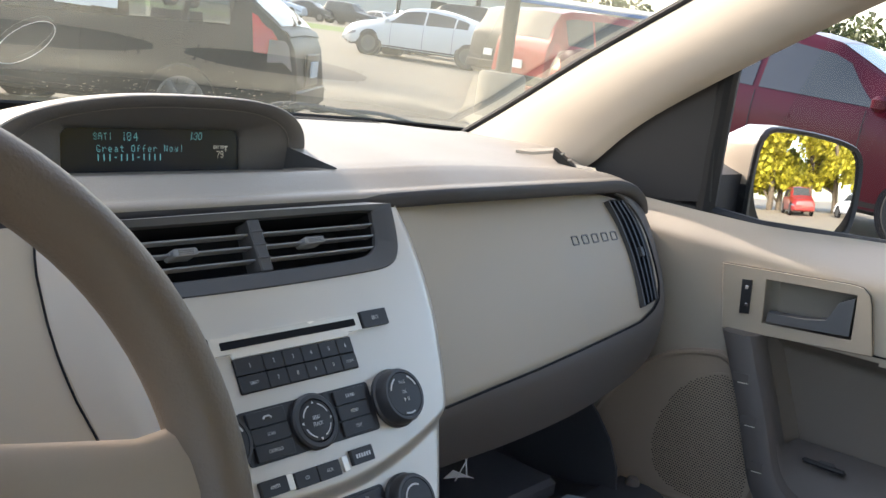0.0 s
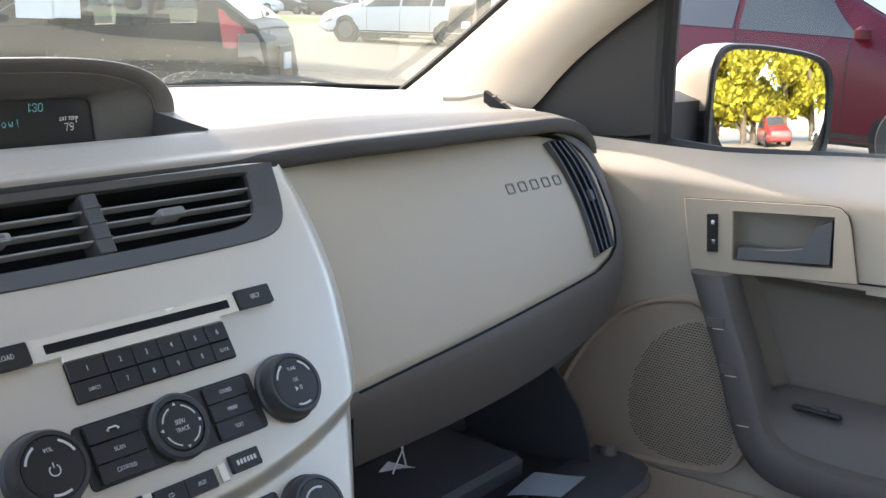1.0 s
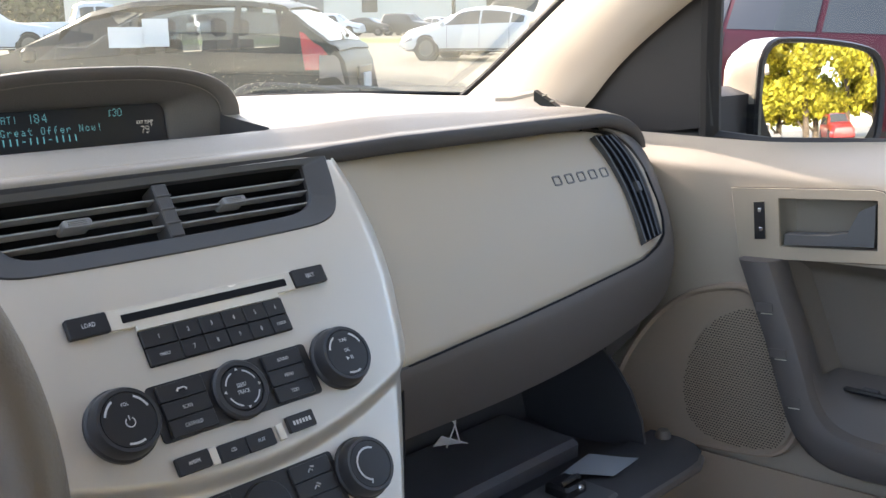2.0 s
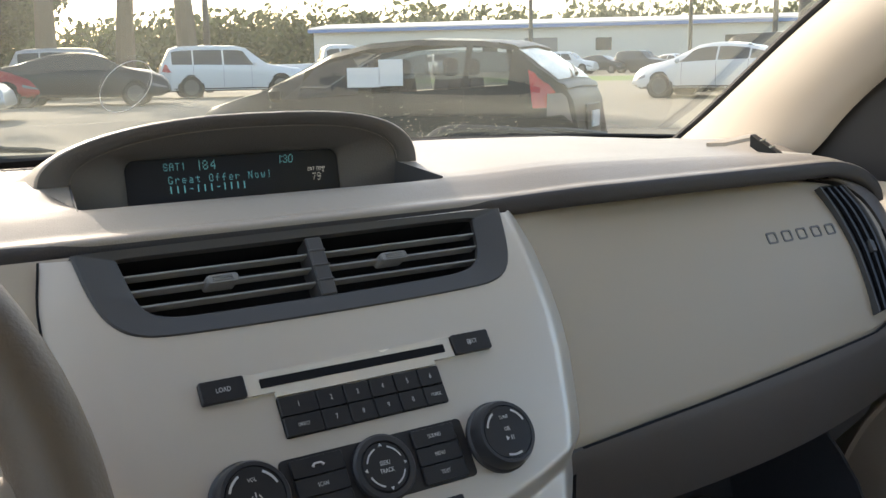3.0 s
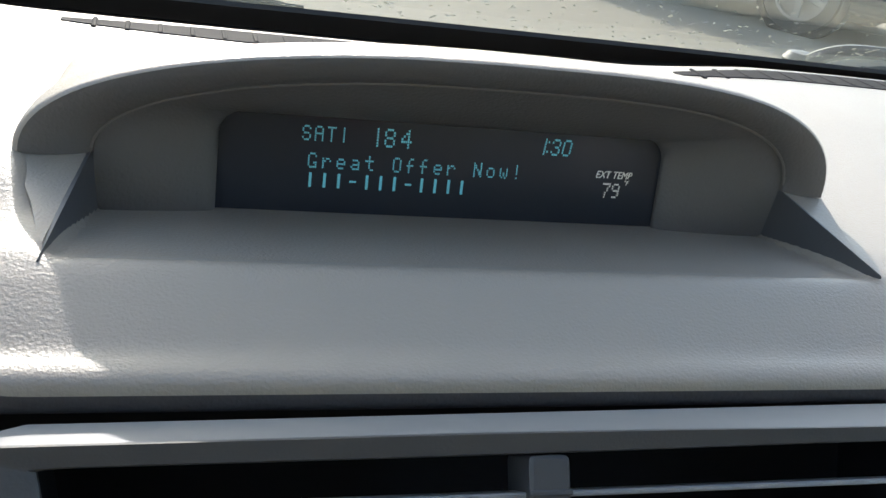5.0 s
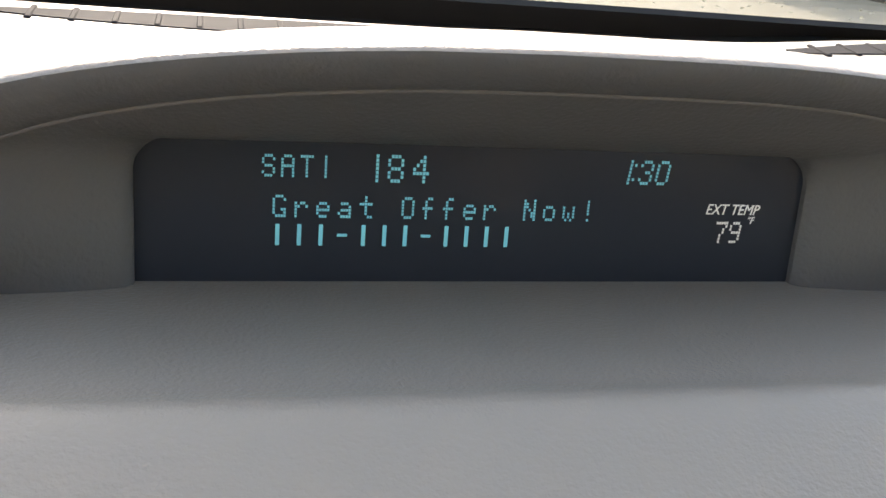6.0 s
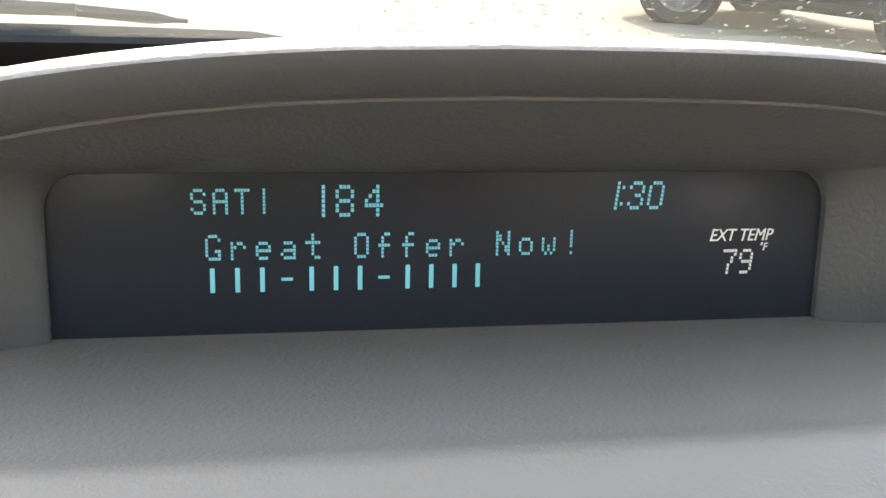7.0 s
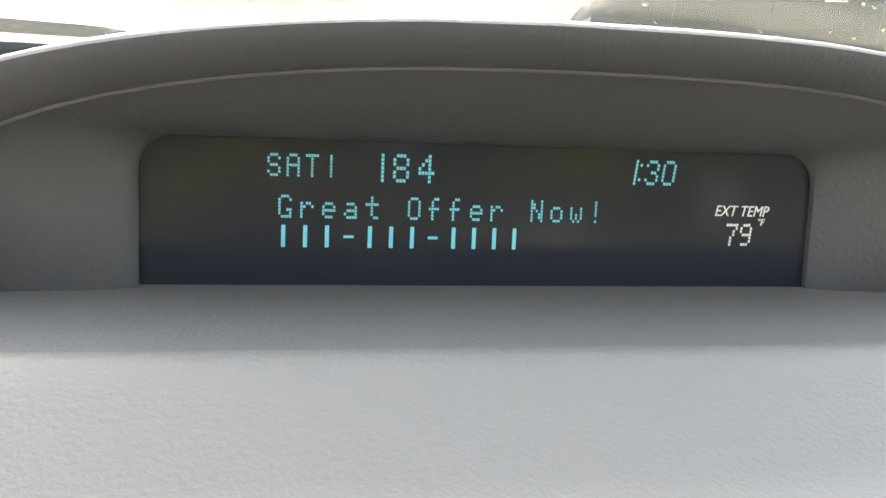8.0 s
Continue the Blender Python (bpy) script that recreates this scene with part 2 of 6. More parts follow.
def chaikin(points, closed=False, rounds=2):
    """Round the corners of an outline."""
    pts = [Vector(p) for p in points]
    for _ in range(rounds):
        out = [] if closed else [pts[0]]
        n = len(pts)
        for i in range(n if closed else n - 1):
            a, b = pts[i], pts[(i + 1) % n]
            out += [a.lerp(b, 0.25), a.lerp(b, 0.75)]
        if not closed:
            out.append(pts[-1])
        pts = out
    return pts


def sheet(fn, nu, nv, thick=0.0, keep=None, wrap=False):
    """A surface fn(u, v) over 0..1, given thickness against its normals; keep(u, v) drops faces where false."""
    bm = bmesh.new()
    grid = [[bm.verts.new(fn(i / nu, j / nv)) for j in range(nv + 1)] for i in range(nu + 1)]
    for i in range(nu):
        for j in range(nv):
            if keep is None or keep((i + 0.5) / nu, (j + 0.5) / nv):
                bm.faces.new((grid[i][j], grid[i + 1][j], grid[i + 1][j + 1], grid[i][j + 1]))
    loose = [v for v in bm.verts if not v.link_faces]
    bmesh.ops.delete(bm, geom=loose, context="VERTS")
    if thick:
        bmesh.ops.recalc_face_normals(bm, faces=bm.faces)
        bmesh.ops.solidify(bm, geom=bm.faces[:], thickness=thick)
    return bm


def loft(rings, caps=(True, True), closed=True):
    """A skin over rings of equally many points."""
    bm = bmesh.new()
    rows = [[bm.verts.new(p) for p in ring] for ring in rings]
    n = len(rows[0])
    for a, b in zip(rows, rows[1:]):
        for i in range(n if closed else n - 1):
            bm.faces.new((a[i], a[(i + 1) % n], b[(i + 1) % n], b[i]))
    if caps[0]:
        bm.faces.new(rows[0])
    if caps[1]:
        bm.faces.new(rows[-1])
    return bm


def prism(outline, lo, hi, m=Matrix(), bevel=0.0):
    """An outline in local x and y, raised from lo to hi along local z, its upper rim chamfered."""
    pts = [Vector((p[0], p[1], 0)) for p in outline]
    mid = sum(pts, Vector()) / len(pts)
    size = max((p - mid).length for p in pts)
    inner = [mid + (p - mid) * (1 - bevel / size) for p in pts] if bevel else pts
    z = lambda ring, h: [m @ Vector((p.x, p.y, h)) for p in ring]
    rings = [z(pts, lo), z(pts, hi - bevel), z(inner, hi)] if bevel else [z(pts, lo), z(pts, hi)]
    return loft(rings)


def rounded(w, h, r, cx=0.0, cy=0.0, n=3):
    """A rectangle with round corners."""
    out = []
    for k, (sx, sy) in enumerate(((1, 1), (-1, 1), (-1, -1), (1, -1))):
        for i in range(n + 1):
            a = math.pi / 2 * (k + i / n)
            out.append((cx + sx * (w / 2 - r) + r * math.cos(a), cy + sy * (h / 2 - r) + r * math.sin(a)))
    return out


def block(w, d, h, m=Matrix(), r=0.002):
    """A box with softened edges, w x d in plan, h high from its base."""
    o, i = rounded(w, d, max(r, 1e-5) * 1.5), rounded(w - 2 * r, d - 2 * r, max(r, 1e-5))
    z = lambda ring, hh: [m @ Vector((p[0], p[1], hh)) for p in ring]
    return loft([z(i, 0), z(o, r), z(o, h - r), z(i, h)])


def disc(profile, m=Matrix(), seg=40):
    """A turned form from rows of (radius, height)."""
    rings = [[m @ Vector((r * math.cos(2 * math.pi * k / seg), r * math.sin(2 * math.pi * k / seg), h)) for k in range(seg)] for r, h in profile]
    return loft(rings)


def tube(points, radius, seg=8, caps=True):
    """A round bar along points; radius is a number or one for each point."""
    pts = [Vector(p) for p in points]
    rads = radius if isinstance(radius, (list, tuple)) else [radius] * len(pts)
    rings, side = [], None
    for i, p in enumerate(pts):
        d = (pts[min(i + 1, len(pts) - 1)] - pts[max(i - 1, 0)]).normalized()
        if side is None:
            side = d.orthogonal().normalized()
        side = (side - d * side.dot(d)).normalized()
        up = d.cross(side)
        rings.append([p + rads[i] * (math.cos(2 * math.pi * k / seg) * side + math.sin(2 * math.pi * k / seg) * up) for k in range(seg)])
    return loft(rings, (caps, caps))


def merge(*meshes):
    """Several meshes of one part joined into one."""
    out = meshes[0]
    for b in meshes[1:]:
        me = bpy.data.meshes.new("tmp")
        b.to_mesh(me)
        b.free()
        out.from_mesh(me)
        bpy.data.meshes.remove(me)
    return out


def lettering(text, size, m, lift=0.0004, shear=0.0, squeeze=1.0):
    """Flat raised characters in the built-in font, centred on m."""
    cu = bpy.data.curves.new("lettering", "FONT")
    cu.body, cu.size, cu.align_x, cu.align_y, cu.extrude, cu.shear = text, size, "CENTER", "CENTER", lift, shear
    cu.resolution_u = 2
    ob = bpy.data.objects.new("lettering", cu)
    me = bpy.data.meshes.new_from_object(ob)
    bm = bmesh.new()
    bm.from_mesh(me)
    bmesh.ops.transform(bm, matrix=m @ Matrix.Diagonal((squeeze, 1, 1, 1)), verts=bm.verts)
    bpy.data.objects.remove(ob)
    bpy.data.curves.remove(cu)
    bpy.data.meshes.remove(me)
    return bm


# ---------- the leaning face of the centre stack: local u (right), v (up the face), n (out of it) ----------
FACE = Matrix(((1, 0, 0, 0), (0, 0.565, -0.825, 0), (0, 0.825, 0.565, 0.93), (0, 0, 0, 1)))


def face(u, v, n=0.0):
    return FACE @ Vector((u, v, n))


def on_face(u, v, n=0.0, turn=0.0):
    return FACE @ pose(u, v, n, 0, 0, turn)


# ---------- ground and body shell ----------
def ground_height(x, y):
    d = math.hypot(x, y)
    return -0.08 + 0.02 * min(18.0, max(0.0, d - 12)) + 0.012 * max(0.0, d - 58)


def ground_mesh():
    radii = [0, 2, 4, 7, 11, 16, 22, 30, 40, 55, 75, 100, 140, 200, 400, 900, 2500]
    rings = []
    for r in radii[1:]:
        rings.append([Vector((r * math.cos(a), r * math.sin(a), ground_height(min(r, 140), 0))) for a in [2 * math.pi * k / 64 for k in range(64)]])
    return loft(rings, (True, False))


structure("ground", ground_mesh(), ASPHALT, "worn pale asphalt car park with cracks and patches", "ground")


PAD_RISE = [(0.04, 1.000), (0.060, 1.0056), (0.073, 1.0105), (0.085, 1.0158), (0.097, 1.0208), (0.108, 1.0252), (0.118, 1.0282), (0.135, 1.0298), (0.20, 1.0315), (0.30, 1.0335), (0.42, 1.034), (0.60, 1.030)]


def dash_z(x, y):
    """Height of the padded dashboard top, with the scoop before the display."""
    shift = lip_y(x) - 0.073
    z = lerp_table(PAD_RISE, y - shift) + 0.004 * smooth01((abs(x) - 0.16) / 0.1)
    z -= 0.009 * smooth01((abs(x) - 0.25) / 0.33) * smooth01((y - 0.07) / 0.05)
    z += 0.0065 * smooth01((-x - 0.134) / 0.010) * smooth01((x + 0.27) / 0.09) * smooth01((y - 0.130) / 0.035) * smooth01((0.26 - y) / 0.05)
    z -= 0.018 * smooth01((abs(x) - 0.45) / 0.35) * smooth01((y - 0.15) / 0.3)
    back = min(1.0, max(0.0, (y - 0.113) / 0.073))
    half = 0.1455 - 0.0080 * back if x > 0 else 0.1350 - 0.0100 * back
    scoop = smooth01((half - abs(x)) / 0.006) * smooth01((y - 0.112) / 0.012) * smooth01((0.30 - y) / 0.05)
    floor = 1.0262 - 0.0108 * min(1.0, max(0.0, (y - 0.115) / 0.07))
    z -= 0.013 * smooth01((y - screen_base(x) + 0.046) / 0.034)
    return z + (floor - z) * scoop


def screen_base(x):
    """How far ahead the windshield's foot lies."""
    return 0.425 + 0.10 * (x / 0.78) ** 2


def lip_y(x):
    return 0.073 - 0.014 * smooth01((abs(x) - 0.15) / 0.12)


def pad_point(u, v):
    """Top pad from the windshield foot to the rolled lip; its ends fall away in a rounded shoulder."""
    k = 2 * u - 1
    near = 0.06 + 0.40 * (1 - min(1, v / 0.8))
    lim = 0.646 + 0.119 * smooth01((near - 0.05) / 0.20)
    edge = 0.53 - 0.06 * smooth01((near - 0.06) / 0.06)
    x, turn = lim * abs(k), 0.0
    if x > edge:
        turn = (x - edge) / (lim - edge) * radians(88)
        x = edge + (lim - edge) * math.sin(turn)
    fall = 0.050 * smooth01((0.26 - near) / 0.12)
    drop = fall * (1 - math.cos(turn))
    across = Vector((math.sin(turn) / (lim - edge), 0, math.cos(turn) / max(fall, 0.004))).normalized()
    x, across.x = math.copysign(x, k), math.copysign(across.x, k)
    yb, yl = screen_base(x) + 0.006, lip_y(x) + 0.006 * math.sin(turn)
    if v < 0.8:
        y = yb + (yl + 0.012 - yb) * (v / 0.8)
        return Vector((x, y, dash_z(x, y) - drop))
    a = (v - 0.8) / 0.2 * radians(200)
    r = 0.0085 if abs(x) > 0.16 else 0.0065
    c, si = math.cos(a), math.sin(a)
    lip = Vector((x, yl + 0.012 - 0.012 * math.copysign(abs(si) ** 0.6, si), dash_z(x, yl + 0.012) - drop))
    return lip + across * (r * (math.copysign(abs(c) ** 0.7, c) - 1))


def pad_share(u):
    """Spreads the pad's columns so that more of them lie near the display."""
    k = 2 * u - 1
    return 0.5 + 0.5 * math.copysign(0.42 * abs(k) + 0.58 * abs(k) ** 3, k)


dash = thing("dashboard", (0, 0.2, 0.8), "beige two-tone vinyl dashboard with a grained top pad", "dashboard")
def lip_start(u):
    """Share of the pad at which the dark lip begins: lower down over the middle vent."""
    return 0.842 + 0.042 * (1 - smooth01((abs(2 * pad_share(u) - 1) * 0.646 - 0.13) / 0.05))


part("top_pad", sheet(lambda u, v: pad_point(pad_share(u), v * lip_start(u)), 520, 140), VINYL, dash, "grained beige vinyl top pad")
part("lip_trim", sheet(lambda u, v: pad_point(pad_share(u), lip_start(u) + (1 - lip_start(u)) * v), 320, 20), LIP, dash, "dark grey-taupe roll along the pad's edge")


# outlines on the leaning face: half width of the centre stack, edges of the beige glove panel
RIGHT_EDGE = [(-0.40, 0.095), (-0.26, 0.10), (-0.175, 0.112), (-0.137, 0.134), (-0.113, 0.147), (-0.083, 0.1625), (-0.061, 0.172), (-0.0136, 0.186),
              (0.011, 0.190), (0.037, 0.1914), (0.069, 0.190), (0.105, 0.182)]


def stack_half(v, side):
    w = lerp_table(RIGHT_EDGE, v)
    return w if side > 0 else w * 0.918


def crease(u):
    return -0.112 + 1.4 * (u + 0.008) ** 2


def stack_depth(k, u, v):
    n = (-0.026 if k > 0 else -0.005) * (max(0.0, abs(k) - 0.83) / 0.17) ** 1.35
    n -= 0.009 * smooth01((crease(u) - v) / 0.010)
    if v < -0.20:
        n += (v + 0.20) * -0.55
    return n


def stack_top(n):
    """How far up the face the fascia runs before it meets the pad."""
    return min(0.0985, (0.0768 - 0.565 * n) / 0.825)


def stack_point(s, t):
    v = -0.40 + 0.503 * t
    k = 2 * s - 1
    u = k * stack_half(v, k)
    n = stack_depth(k, u, v)
    return face(u, min(v, stack_top(n)), n)


VENT_OUT = [(-0.1528, 0.0965), (-0.1526, 0.0955), (-0.1478, 0.067), (-0.140, 0.050), (-0.1265, 0.0405), (-0.10, 0.0380), (0, 0.0370),
            (0.10, 0.0385), (0.1265, 0.041), (0.140, 0.050), (0.1468, 0.067), (0.1512, 0.0962), (0.151, 0.0972)]
VENT_IN = [(-0.1275, 0.0912), (-0.127, 0.0895), (-0.1215, 0.062), (-0.1145, 0.0545), (-0.103, 0.0508), (-0.08, 0.0502), (0, 0.0502),
           (0.08, 0.0512), (0.103, 0.0525), (0.1165, 0.0575), (0.1225, 0.068), (0.1262, 0.090), (0.1267, 0.092)]


def under_vent(s, t):
    """False behind the air vent, where the fascia is cut out."""
    v = -0.40 + 0.503 * t
    k = 2 * s - 1
    u = k * stack_half(v, k)
    if v > stack_top(stack_depth(k, u, v)) + 0.0008:
        return False
    return not ((abs(u) < 0.131 and v > 0.0455) or (abs(u) < 0.138 and v > 0.058) or (abs(u) < 0.150 and v > 0.0935))


part("centre_fascia", sheet(stack_point, 110, 270, keep=under_vent), SILVER, dash, "satin champagne painted centre fascia")


for side in (-1, 1):
    line = []
    for k in range(40):
        v = -0.30 + (0.398 if side > 0 else 0.396) * k / 39
        line.append(face(side * (stack_half(v, side) + 0.0006), v, (-0.0248 if side > 0 else -0.0040) + (0.0 if v > -0.2 else (v + 0.2) * -0.55) - 0.009 * smooth01((crease(side * stack_half(v, side)) - v) / 0.01)))
    part("seam", tube(line, 0.0014 if side > 0 else 0.0008, 6), CAVITY, dash, "thin dark gap beside the centre fascia")


GLOVE_LOW = [(0.10, -0.088), (0.1623, -0.0836), (0.2296, -0.0792), (0.3029, -0.075), (0.3861, -0.0687), (0.481, -0.0605), (0.523, -0.0563), (0.56, -0.046),
             (0.58, -0.0357), (0.593, -0.018), (0.601, 0.005), (0.6065, 0.040)]
GLOVE_TOP = [(0.10, 0.106), (0.50, 0.105), (0.54, 0.101), (0.565, 0.096), (0.578, 0.0917), (0.59, 0.084), (0.598, 0.0759), (0.604, 0.060), (0.6065, 0.042)]


def glove_point(s, t):
    u = 0.143 + 0.4635 * (1 - (1 - s) ** 1.5)
    a, b = lerp_table(GLOVE_LOW, u), lerp_table(GLOVE_TOP, u)
    n = -0.0235 + 0.004 * math.sin(math.pi * t) * smooth01((0.62 - u) / 0.1)
    edge = min(t, 1 - t, (1 - s) * 2) * 40
    return face(u, a + (b - a) * t, n - 0.003 * (1 - smooth01(edge)))


part("glove_panel", sheet(glove_point, 80, 40), PANEL, dash, "smooth satin beige panel over the glove box")


def driver_point(s, t):
    v = -0.13 + 0.229 * t
    u0 = 0.118 + 0.024 * smooth01((v + 0.06) / 0.06)
    return face(-u0 - (0.64 - u0) * s, v, -0.0075 + 0.003 * math.sin(math.pi * t))


part("panel_gap", tube([face(u, v - 0.0004, -0.0228) for u, v in GLOVE_LOW if u > 0.14], 0.0013, 6), CAVITY, dash, "thin dark gap under the beige panel")
part("driver_panel", sheet(driver_point, 30, 20), PANEL, dash, "smooth satin beige panel beside the wheel")

# dark lower panel that wraps round the right end of the beige panel
WRAP_IN = [(0.10, -0.0875), (0.1623, -0.085), (0.2296, -0.0807), (0.3029, -0.0765), (0.3861, -0.0702), (0.481, -0.062), (0.523, -0.0578), (0.56, -0.048),
           (0.5815, -0.037), (0.5945, -0.018), (0.6025, 0.005), (0.608, 0.042), (0.6055, 0.061), (0.5995, 0.077), (0.5795, 0.0935), (0.560, 0.0985)]
WRAP_OUT = [(0.10, -0.002, 0.772), (0.20, -0.005, 0.774), (0.28, -0.011, 0.776), (0.36, -0.016, 0.782), (0.42, -0.016, 0.787), (0.47, -0.012, 0.791), (0.54, -0.005, 0.799),
            (0.59, 0.004, 0.807), (0.625, 0.014, 0.822), (0.650, 0.028, 0.848), (0.661, 0.046, 0.888), (0.662, 0.062, 0.925), (0.657, 0.074, 0.955), (0.647, 0.078, 0.972),
            (0.625, 0.080, 0.984), (0.595, 0.084, 0.992)]


def wrap_mesh():
    inner = chaikin([face(u, v, -0.0215) for u, v in WRAP_IN])
    outer = chaikin(WRAP_OUT)
    out_dir = [(o - i) for i, o in zip(inner, outer)]
    nrm = Vector((0.25, -0.825, 0.45)).normalized()
    rows = []
    for k in range(13):
        f = k / 12
        bulge = 0.007 * math.sin(math.pi * min(1, f * 1.05)) ** 0.6 if 0 < f < 0.95 else 0.0
        rows.append([i + d * f + nrm * bulge for i, d in zip(inner, out_dir)])
    back = [p + Vector((0, 0.05, 0.0)) for p in outer]
    first = [p - Vector((0, -0.02, 0)) for p in inner]
    return loft([first] + rows + [back], (False, False), closed=False)


part("lower_panel", wrap_mesh(), LOWER, dash, "dark grey-taupe lower panel that wraps upwards")


part("end_filler", prism([(0.552, 0.735), (0.612, 0.757), (0.652, 0.797), (0.640, 0.825), (0.552, 0.805)], -0.056, -0.050, pose(0, 0, 0, 90)), CHARCOAL, dash, "dark end panel under the dashboard")


# ---------- central air vent ----------
def ring_on_face(pts, n):
    return [face(p.x, p.y, n) for p in pts]


vent = thing("air_vent", face(0, 0.07), "dark grey central air vent with two slatted openings", "air vent")
vo = chaikin([(*p, 0) for p in VENT_OUT] + [(0.10, 0.0968, 0), (0, 0.0975, 0), (-0.10, 0.0968, 0)], closed=True)
vi = chaikin([(*p, 0) for p in VENT_IN] + [(0.10, 0.0925, 0), (0, 0.0915, 0), (-0.10, 0.0912, 0)], closed=True)
part("vent_frame", loft([ring_on_face(vo, -0.012), ring_on_face(vo, 0.0003), ring_on_face([p.lerp(q, 0.06) for p, q in zip(vo, vi)], 0.0014),
                         ring_on_face([p.lerp(q, 0.93) for p, q in zip(vo, vi)], -0.0006), ring_on_face(vi, -0.002),
                         ring_on_face(vi, -0.006)], (False, False)), CHARCOAL, vent, "charcoal plastic surround")
part("duct", loft([ring_on_face(vi, -0.006), ring_on_face(vi, -0.048), ring_on_face([p * 0.98 for p in vi], -0.049)], (False, True)), CAVITY, vent, "black duct behind the slats")
part("top_strip", loft([[face(u, v, n) for u, v, n in ((-0.1535, 0.0955, -0.012), (-0.131, 0.1012, -0.018), (0.131, 0.1035, -0.018), (0.149, 0.0975, -0.012))],
                        [face(u, v, n) for u, v, n in ((-0.1535, 0.0955, -0.0045), (-0.131, 0.1012, -0.0115), (0.131, 0.1035, -0.0115), (0.149, 0.0975, -0.004))],
                        [face(u, v, n) for u, v, n in ((-0.1535, 0.0942, 0.0), (-0.129, 0.0937, 0.0), (0.130, 0.0952, 0.0), (0.151, 0.0970, 0.0))]]), STRIP, vent, "grey trim strip along the top")
divider = part("divider", block(0.0115, 0.041, 0.018, on_face(-0.0012, 0.0706, -0.018), 0.001), CHARCOAL, vent)
for v in (0.0815, 0.0712, 0.0607):
    part("rib", block(0.0122, 0.0016, 0.0014, on_face(-0.0012, v, -0.0008), 0.0004), CHARCOAL, divider)


def slat_half(v):
    return 0.118 + (v - 0.0605) * 0.35


for side in (-1, 1):
    for v in (0.0808, 0.0709, 0.0607):
        a, b = (-slat_half(v) - 0.002, -0.006) if side < 0 else (0.004, slat_half(v) + 0.003)
        part("slat", block(b - a, 0.0015, 0.009, on_face((a + b) / 2, v, -0.0125), 0.0004), SLAT, vent)
    c = -0.068 if side < 0 else 0.0525
    part("slider_tab", merge(prism(rounded(0.0205, 0.0058, 0.0022, n=4), -0.012, 0.0012, on_face(c, 0.0705), 0.0009),
                                   *[block(0.0135, 0.0006, 0.0006, on_face(c, 0.0705 + o, 0.0010), 0.0002) for o in (-0.0013, 0, 0.0013)]), TAB, vent, "ribbed grey slider tab")

# ---------- radio ----------
radio = thing("car_radio", face(0, -0.04), "built-in car radio with CD slot, black keys and two knobs", "radio")
inset = [(-0.0738, 0.0068), (0.0708, 0.0068), (0.0712, -0.0066), (0.0548, -0.0066), (0.0548, -0.0096), (-0.0566, -0.0096), (-0.0566, -0.0062), (-0.0738, -0.0062)]
part("slot_surround", prism(inset, -0.004, 0.0024, FACE, 0.0006), INSET, radio, "bright champagne trim round the slot")
part("cd_slot", prism(rounded(0.129, 0.0056, 0.0006), 0.0005, 0.0028, FACE), CAVITY, radio, "black CD slot")


def label_on(parent, text, u, v, size, n, squeeze=0.8):
    part("label", lettering(text, size, on_face(u, v, n), 0.00012, 0.0, squeeze), PRINT, parent, "pale printed '%s'" % text)


def button(u, v, w, h, text="", n=0.0030, size=0.0042, r=0.0012, lo=-0.004, squeeze=0.8, parent=None, name="button"):
    b = part(name, prism(rounded(w, h, r), lo, n, on_face(u, v), 0.0006), BLACK, parent or radio)
    if text:
        label_on(b, text, u, v, size, n + 0.0001, squeeze)
    return b


button(-0.0871, 0.0004, 0.0270, 0.0134, "LOAD", 0.0042)
button(0.0860, 0.0005, 0.0290, 0.0134, "EJECT", 0.0042, squeeze=0.72)
part("keypad_base", prism(rounded(0.1125, 0.0252, 0.0012, -0.0006, -0.0226), -0.004, 0.0008, FACE), CAVITY, radio)
COLS = (-0.0569, -0.0320, -0.0138, 0.0040, 0.0215, 0.0394, 0.0557)
for row, texts in enumerate((("1", "2", "3", "4", "5", "6"), ("DIRECT", "7", "8", "9", "0", "CLOCK"))):
    for k, text in enumerate(texts):
        a, b = COLS[k], COLS[k + 1]
        button((a + b) / 2, -0.0163 - 0.0124 * row, b - a - 0.0007, 0.0118, text, 0.0024, 0.0046 if len(text) == 1 else 0.0030, 0.0007, 0.0, 0.75)

part("control_base", prism(rounded(0.125, 0.0375, 0.003, -0.004, -0.0655), -0.004, 0.0012, FACE), BLACK, radio)
for row, (left, right) in enumerate((("", "SOUND"), ("SCAN", "MENU"), ("CAT/FOLD", "TEXT"))):
    v = -0.0540 - 0.0116 * row
    b = button(-0.0440, v, 0.0335, 0.0108, left, 0.0034, 0.0036, 0.0008, 0.0, 0.75)
    if row == 0:
        part("phone_icon", tube([face(-0.0475, v - 0.0008, 0.0037), face(-0.0462, v + 0.0009, 0.0037), face(-0.0418, v + 0.0009, 0.0037), face(-0.0405, v - 0.0008, 0.0037)],
                                [0.0009, 0.0006, 0.0006, 0.0009], 6), PRINT, b, "printed telephone sign")
    button(0.0360, v, 0.0310, 0.0108, right, 0.0034, 0.0036, 0.0008, 0.0, 0.75)


